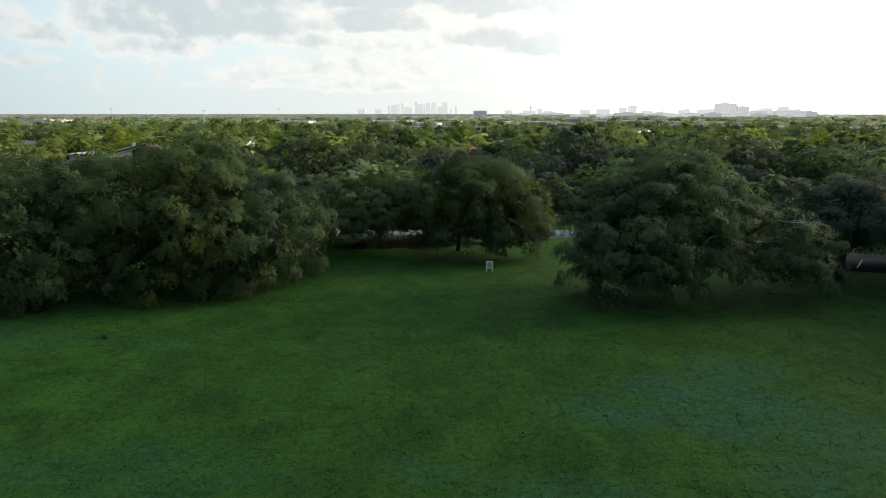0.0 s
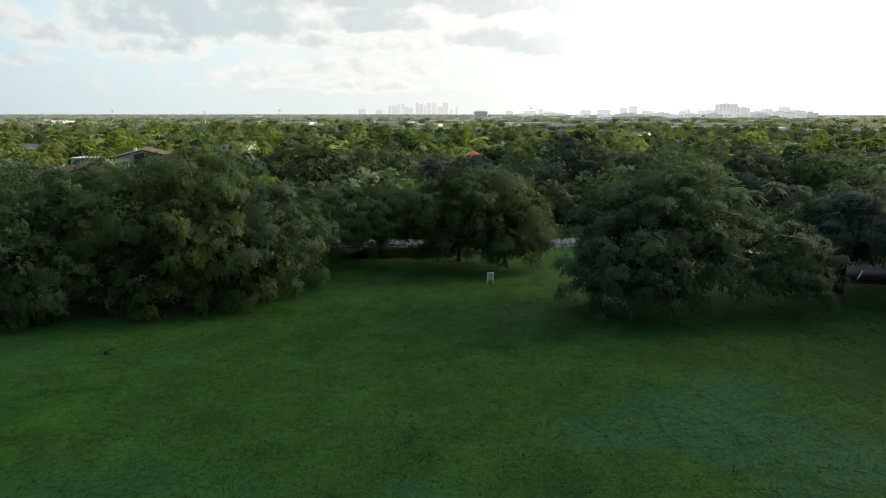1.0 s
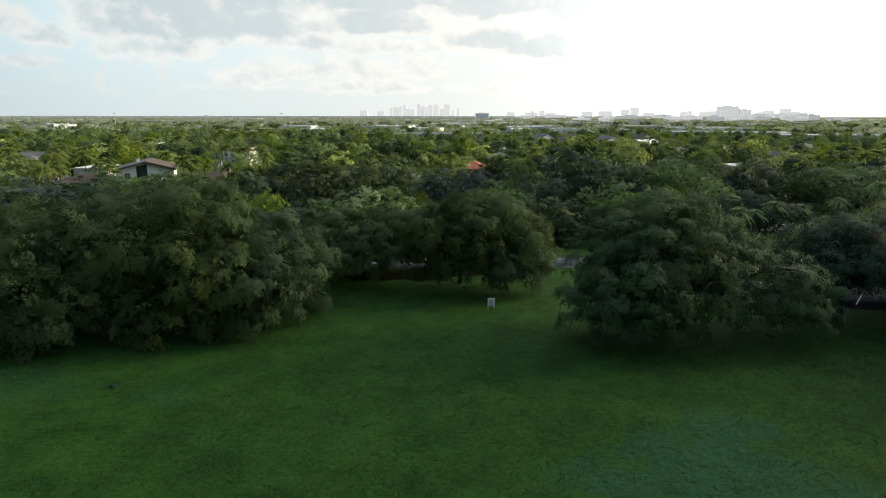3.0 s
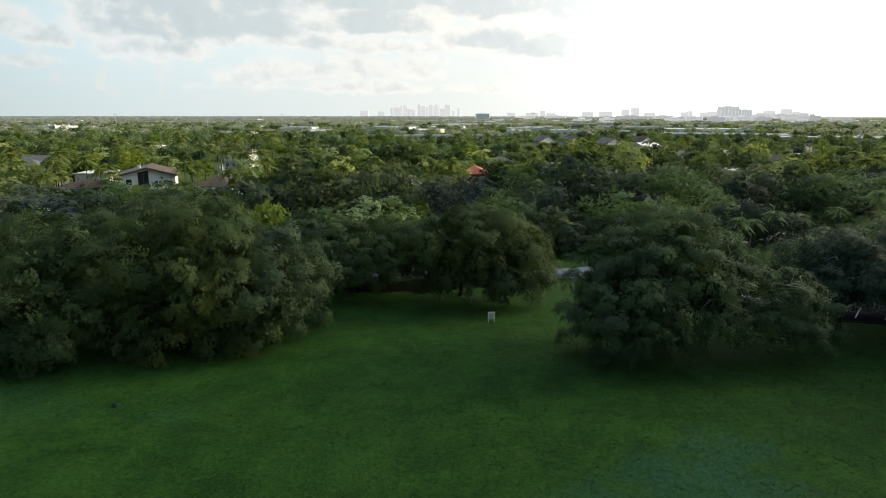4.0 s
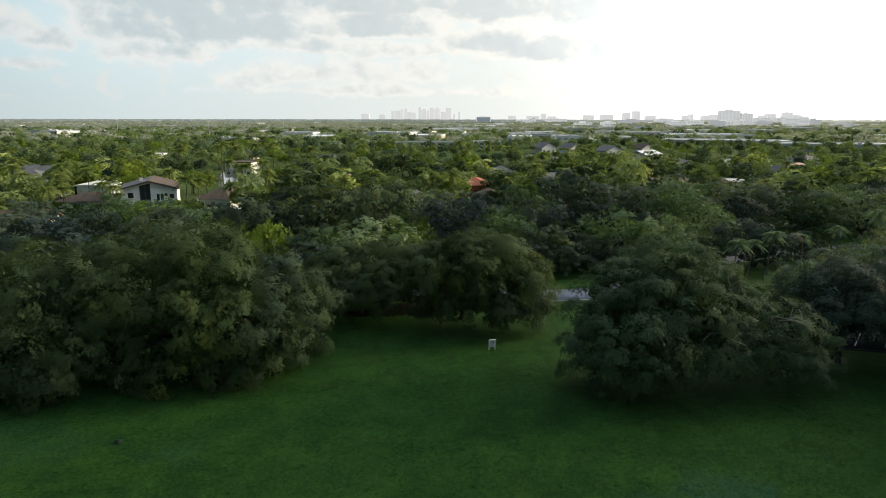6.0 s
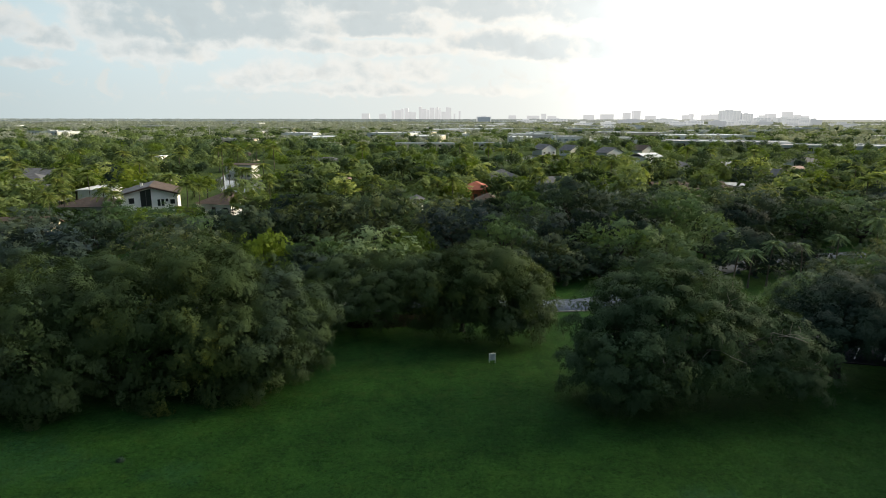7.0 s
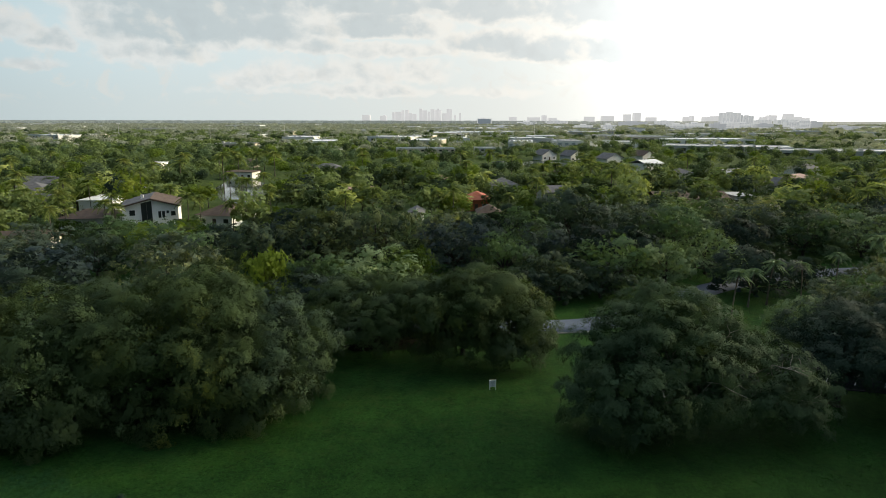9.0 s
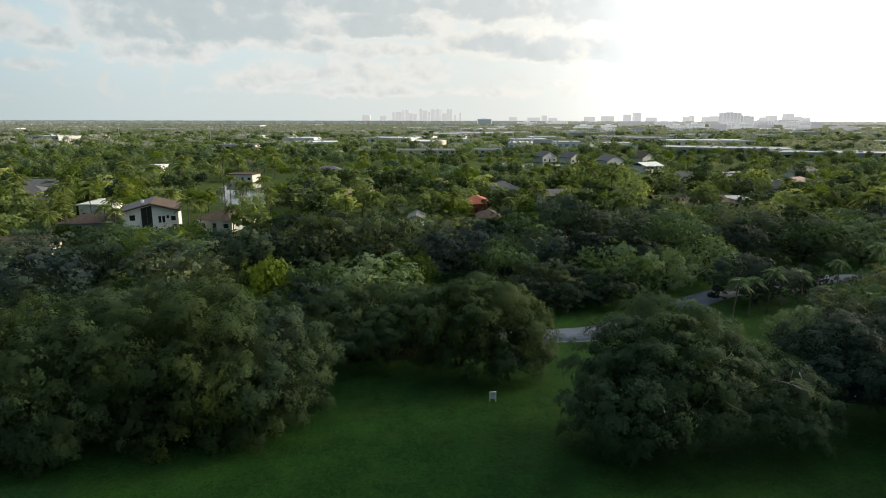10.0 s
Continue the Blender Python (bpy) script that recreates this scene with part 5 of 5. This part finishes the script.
long_block((-160, 680, 0), 34, 40, 6.5, 0, STUCCO, ROOF_WHITE, "white flat-roofed hall among trees", 5, 26)
long_block((-60, 690, 0), 56, 40, 6.5, -24, STUCCO, ROOF_WHITE, "white hall with pale roof", 6, 26)
long_block((58, 940, 0), 84, 50, 6.5, 0, STUCCO, ROOF_WHITE, "long white warehouse among trees", 8, 26)
long_block((-38, 1340, 0), 60, 50, 7, 0, STUCCO, ROOF_WHITE, "white warehouse far off", 6, 26)
long_block((-534, 1630, 0), 90, 50, 8, 0, STUCCO, ROOF_WHITE, "white warehouse at the woods' edge", 7, 26)
long_block((-436, 680, 0), 62, 24, 8, -30, STUCCO, ROOF_WHITE, "white school block above the treetops", 8, 26, 2)
long_block((-182, 535, 0), 34, 16, 5, 0, STUCCO_WARM, TILE_BROWN, "brown-roofed hall among trees", 5, 40)
RNG = random.Random(5)
# walls from 1300 m on carry the painted haze glow
for k in range(96):
    y = RNG.uniform(560, 2000)
    x = y * RNG.uniform(-0.05, 0.74)
    if k % 4 == 0:
        x = y * RNG.uniform(-0.7, 0.1)
    w_ = RNG.uniform(14, 48) * (0.7 + y / 2500)
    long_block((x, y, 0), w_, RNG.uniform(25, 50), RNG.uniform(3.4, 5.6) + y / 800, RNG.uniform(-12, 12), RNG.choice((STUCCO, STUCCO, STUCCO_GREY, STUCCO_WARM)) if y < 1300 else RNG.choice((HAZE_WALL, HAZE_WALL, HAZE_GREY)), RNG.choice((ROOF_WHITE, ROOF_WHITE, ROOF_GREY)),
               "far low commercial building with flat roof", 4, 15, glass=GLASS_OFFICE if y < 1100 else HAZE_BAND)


# ---- towers ----
def tower(at, w_, d, h, wall, label, floors, bays, clear=150.0, turn=0.0, band=None):
    root = tagged(new("tower_block"), label, "building", "tower blocks")
    band = band or HAZE_BAND
    part("wall", boxed(-w_ / 2, w_ / 2, -d / 2, d / 2, -0.1, h), wall, root)
    for f in range(floors):
        z = h * (f + 0.3) / floors
        part("window_band", boxed(-w_ / 2 + w_ * 0.04, w_ / 2 - w_ * 0.04, -d / 2 - 0.3, -d / 2 - 0.02, z, z + h / floors * 0.4), band, root)
    for b in range(bays + 1):
        x = -w_ / 2 + w_ * b / bays
        part("pier", boxed(x - w_ * 0.02, x + w_ * 0.02, -d / 2 - 0.7, -d / 2 - 0.02, 0, h), wall, root)
    part("roof_house", boxed(-w_ * 0.2, w_ * 0.15, -d * 0.2, d * 0.2, h, h + 3.0), wall, root)
    root.matrix_basis = pose(*at, 0, 0, turn)
    HOUSES.append((at[0], at[1], w_ / 2 + 5, d / 2 + 5, clear))
    return root


# tower walls and windows emit light in place of haze
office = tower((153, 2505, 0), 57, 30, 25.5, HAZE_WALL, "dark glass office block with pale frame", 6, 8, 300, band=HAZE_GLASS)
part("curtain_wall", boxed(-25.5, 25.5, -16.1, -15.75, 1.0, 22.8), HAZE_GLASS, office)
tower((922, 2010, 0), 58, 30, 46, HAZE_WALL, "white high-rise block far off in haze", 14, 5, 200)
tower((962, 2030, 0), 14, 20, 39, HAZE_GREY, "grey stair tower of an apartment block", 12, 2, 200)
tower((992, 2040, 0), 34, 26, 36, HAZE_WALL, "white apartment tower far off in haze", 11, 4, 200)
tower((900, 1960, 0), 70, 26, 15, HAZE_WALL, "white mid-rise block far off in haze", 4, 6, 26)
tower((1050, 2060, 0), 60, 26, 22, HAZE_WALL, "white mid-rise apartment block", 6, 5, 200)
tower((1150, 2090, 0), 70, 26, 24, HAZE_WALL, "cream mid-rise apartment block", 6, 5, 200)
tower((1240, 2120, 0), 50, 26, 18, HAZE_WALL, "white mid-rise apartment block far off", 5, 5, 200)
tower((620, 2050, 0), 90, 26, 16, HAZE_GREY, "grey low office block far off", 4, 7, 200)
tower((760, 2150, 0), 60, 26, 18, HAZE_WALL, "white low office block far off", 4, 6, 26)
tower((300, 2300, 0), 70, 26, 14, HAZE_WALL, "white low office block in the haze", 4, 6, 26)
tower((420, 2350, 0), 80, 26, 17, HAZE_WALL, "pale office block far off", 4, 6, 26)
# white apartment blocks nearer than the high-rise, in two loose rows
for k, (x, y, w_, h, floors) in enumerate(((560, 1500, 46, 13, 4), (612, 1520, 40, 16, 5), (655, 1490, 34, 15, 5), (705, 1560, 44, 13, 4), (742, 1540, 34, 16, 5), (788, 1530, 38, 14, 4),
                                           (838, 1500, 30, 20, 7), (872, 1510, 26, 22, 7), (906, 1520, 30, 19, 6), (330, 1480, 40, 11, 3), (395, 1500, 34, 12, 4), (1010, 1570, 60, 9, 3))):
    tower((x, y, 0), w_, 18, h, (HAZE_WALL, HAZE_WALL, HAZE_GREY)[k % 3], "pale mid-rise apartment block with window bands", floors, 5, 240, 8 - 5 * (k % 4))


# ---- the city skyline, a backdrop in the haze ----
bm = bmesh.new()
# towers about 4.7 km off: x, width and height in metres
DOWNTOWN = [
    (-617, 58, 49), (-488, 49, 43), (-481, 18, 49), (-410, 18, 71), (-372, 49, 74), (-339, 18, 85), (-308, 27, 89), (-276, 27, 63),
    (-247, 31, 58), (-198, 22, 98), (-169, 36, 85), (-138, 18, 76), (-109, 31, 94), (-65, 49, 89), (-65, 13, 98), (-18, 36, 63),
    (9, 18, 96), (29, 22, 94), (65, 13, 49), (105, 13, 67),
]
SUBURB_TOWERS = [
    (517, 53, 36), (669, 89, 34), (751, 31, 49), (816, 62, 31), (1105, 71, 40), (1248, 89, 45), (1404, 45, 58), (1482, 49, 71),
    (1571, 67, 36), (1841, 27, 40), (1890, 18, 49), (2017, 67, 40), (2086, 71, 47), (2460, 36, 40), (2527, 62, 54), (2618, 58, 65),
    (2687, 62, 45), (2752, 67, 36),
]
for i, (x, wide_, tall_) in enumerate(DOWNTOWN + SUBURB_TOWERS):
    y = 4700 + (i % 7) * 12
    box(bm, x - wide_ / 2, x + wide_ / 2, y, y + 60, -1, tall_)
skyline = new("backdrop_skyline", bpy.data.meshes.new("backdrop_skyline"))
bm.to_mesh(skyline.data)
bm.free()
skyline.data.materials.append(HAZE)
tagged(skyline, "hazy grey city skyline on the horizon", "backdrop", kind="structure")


# ---- water ----
def lake(cx, cy, rx, ry, turn, seed, label):
    rng = np.random.default_rng(seed)
    n = 48
    a = np.linspace(0, 2 * math.pi, n, endpoint=False)
    r = 1 + 0.08 * np.sin(3 * a + rng.uniform(0, 6)) + 0.05 * np.sin(5 * a + rng.uniform(0, 6))
    v = [(0, 0, 0.04)] + [(rx * r[i] * math.cos(a[i]), ry * r[i] * math.sin(a[i]), 0.04) for i in range(n)]
    f = np.array([(0, 1 + i, 1 + (i + 1) % n) for i in range(n)])
    ob = tagged(new("water", raw_mesh("water", np.array(v), f, WATER)), label, "water", kind="structure")
    ob.matrix_basis = pose(cx, cy, 0, 0, 0, turn)


lake(-78, 234, 10, 44, 20, 1, "still lake among gardens reflecting the sky")
lake(50, 366, 24, 27, 0, 2, "still pond before white houses reflecting the sky")
LAKES = [(-78, 234, 12, 40, 40, 12), (50, 366, 26, 26, 110, 9)]


# ---- light masts ----
def mast(at, h, label, heads=2):
    root = tagged(new("light_mast"), label, "mast", "light masts")
    v, f = tube([(0, 0, -0.1), (0, 0, h * 0.5), (0, 0, h)], [0.3, 0.22, 0.14], 8)
    part("pole", raw_mesh("pole", v, f, STEEL, True), STEEL, root)
    part("crossarm", boxed(-1.8, 1.8, -0.12, 0.12, h - 0.4, h - 0.15), STEEL, root)
    for k in range(heads * 2):
        x = -1.6 + 3.2 * k / (heads * 2 - 1)
        part("lamp_head", boxed(x - 0.3, x + 0.3, -0.3, 0.25, h - 0.15, h + 0.5, bevel=0.05), TRIM_WHITE, root)
    root.location = at


for x, y, h in ((100, 700, 22), (-385, 720, 20), (-270, 700, 18), (-190, 720, 20), (560, 900, 26), (250, 700, 18), (660, 1000, 28)):
    mast((x, y, 0), h, "tall pale steel light mast above the trees")


# ---- garden trees and woods ----
def blocked(x, y):
    """On a house or in the open garden before it, towards the park."""
    for hx, hy, a, b, clear in HOUSES:
        side = x * hy / max(y, 1.0) - hx
        if (abs(x - hx) < a - 0.5 and abs(y - hy) < b) or (abs(side) < a - 1.0 and hy - b - clear * 0.75 < y < hy):
            return True
    for lx, ly, a, b, clear, half in LAKES:
        side = x * ly / max(y, 1.0) - lx
        if (abs(x - lx) < a + 3 and abs(y - ly) < b + 2) or (abs(side) < half and ly - b - clear < y < ly):
            return True
    return False


def scatter(rng, y0, y1, gap, spread, jitter=0.42):
    out = []
    y = y0
    while y < y1:
        half = spread * y + 25
        x = -half
        while x < half:
            px, py = x + rng.uniform(-jitter, jitter) * gap, y + rng.uniform(-jitter, jitter) * gap
            thin = 0.45 if py > 520 and px > 0.02 * py else 0.1
            if rng.random() > thin and not blocked(px, py):
                out.append((px, py))
            x += gap
        y += gap
    return out


def town_kind(seed, mat, label):
    rng = np.random.default_rng(seed)
    return make_tree("garden_tree", label, seed, round_lobes(rng, 5, 8, 1.5, 5), 0.22, 1.9, mat, BARK, 96, 0.85, 14, 0.54, 0.3, 0.8, 0.3, limbs=[(0.5, 0.5, 4.5, 2, 2, 2), (-0.6, 0.2, 4.2, 2, 2, 2)])


KINDS["town"] = [town_kind(300, LEAF_TOWN, "garden tree with a sunlit yellow-green crown"), town_kind(301, LEAF_LIME, "light green garden tree with a loose crown"),
                 town_kind(302, LEAF_OAK, "dark green garden tree with a rounded crown"), town_kind(303, LEAF_TOWN, "broad garden tree with a green crown")]
rng = random.Random(21)
spots = scatter(rng, 140, 250, 9.6, 0.80)
spots = [p for p in spots if not (p[1] < 152 and -40 < p[0] < 120)]
town = sorted(spots, key=lambda p: p[1])
for i, (x, y) in enumerate(town[:265]):
    src = KINDS["town"][rng.choice((0, 0, 1, 2, 3, 3))]
    m = pose(x, y, 0, 0, 0, rng.uniform(0, 360))
    if src.name not in used:
        used.add(src.name)
        src.matrix_basis = m
        ob = src
    else:
        ob = copy_thing(src, m)
    s = rng.uniform(0.62, 1.15)
    ob.scale = (s, s, s * rng.uniform(0.8, 1.1))
    tagged(ob, group="garden trees")


def forest(name, label, spots, seed, hmin, hmax, rmin, rmax, lobes, per, leaf, mat):
    """Many crowns in one mesh, for woods that nobody could count."""
    r_ = np.random.default_rng(seed)
    p = np.array(spots)
    n = len(p)
    h, r = r_.uniform(hmin, hmax, n), r_.uniform(rmin, rmax, n)
    t = np.repeat(np.arange(n), lobes)
    off = unit(r_.normal(size=(len(t), 3))) * 0.5
    off[:, 2] = np.abs(off[:, 2]) * 0.6
    lc = np.stack([p[t, 0] + off[:, 0] * r[t], p[t, 1] + off[:, 1] * r[t], h[t] * (0.5 + 0.45 * off[:, 2])], 1)
    lr = np.stack([r[t] * 0.46, r[t] * 0.46, h[t] * 0.24], 1) * r_.uniform(0.75, 1.2, (len(t), 1))
    k = np.repeat(np.arange(len(t)), per)
    d = unit(r_.normal(size=(len(k), 3)) + np.array((0.1, -0.25, 0.3)))
    pos = lc[k] + d * lr[k] * r_.uniform(0.75, 1.08, (len(k), 1))
    pos[:, 2] = np.maximum(pos[:, 2], 0.3)
    v, f = leaf_cards(r_, pos, d + np.array((0, 0, 0.1)), leaf)
    return tagged(new(name, raw_mesh(name, v, f, mat)), label, "trees", kind="stuff")


def share(spots, weights, seed):
    """Deals spots out to kinds of tree."""
    r_ = random.Random(seed)
    out = [[] for _ in weights]
    for p in spots:
        out[r_.choices(range(len(weights)), weights)[0]].append(p)
    return out


rest = town[265:] + scatter(rng, 250, 460, 11.5, 0.80)
for part_spots, mat, seed, lab in zip(share(rest, (5, 3, 2, 2), 6), (LEAF_TOWN, LEAF_OAK, LEAF_LIME, LEAF_GREY), (31, 35, 36, 37), ("sunlit green", "dark green", "light yellow-green", "grey-green")):
    forest("garden_woods", lab + " treetops of gardens and woods", part_spots, seed, 4.0, 11.5, 2.8, 6.2, 7, 74, 0.66, mat)
for part_spots, mat, seed, lab in zip(share(scatter(rng, 460, 1000, 17, 0.80), (4, 2, 4), 7), (LEAF_TOWN, LEAF_OAK, LEAF_FAR_HAZED), (32, 38, 39), ("green", "dark green", "pale green")):
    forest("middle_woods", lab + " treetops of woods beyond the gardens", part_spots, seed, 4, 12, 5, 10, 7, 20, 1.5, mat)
rng_low = random.Random(88)
low_spots = [p for p in ((rng_low.uniform(30, 150), rng_low.uniform(225, 395)) for _ in range(420)) if blocked(*p) and not any(abs(p[0] - h[0]) < h[2] + 4 and abs(p[1] - h[1]) < h[3] + 9 for h in HOUSES)
             and not any(abs(p[0] - k[0]) < k[2] + 2 and abs(p[1] - k[1]) < k[3] + 2 for k in LAKES)]
forest("garden_shrubs", "low green garden shrubs and hedges round the pond", low_spots, 41, 2.0, 4.6, 1.8, 3.4, 5, 46, 0.6, LEAF_TOWN)
forest("far_woods", "hazy green woods towards the horizon", scatter(rng, 1000, 2200, 36, 0.80), 33, 7, 11, 14, 22, 6, 11, 4.2, LEAF_FAR_HAZED)
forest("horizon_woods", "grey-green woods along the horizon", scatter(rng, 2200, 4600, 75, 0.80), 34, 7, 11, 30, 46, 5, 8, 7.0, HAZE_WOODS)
# more garden palms between the houses
for i in range(64):
    y = rng.uniform(146, 330)
    x = rng.uniform(-0.72, 0.72) * y
    if blocked(x, y):
        continue
    s_ = rng.uniform(1.05, 1.45)
    p = copy_thing((PALM_C, PALM_D)[i % 2], pose(x, y, 0, 0, 0, rng.uniform(0, 360)))
    p.scale = (s_ * 1.15, s_ * 1.15, s_)
    tagged(p, "tall garden palm with sunlit yellow-green fronds")
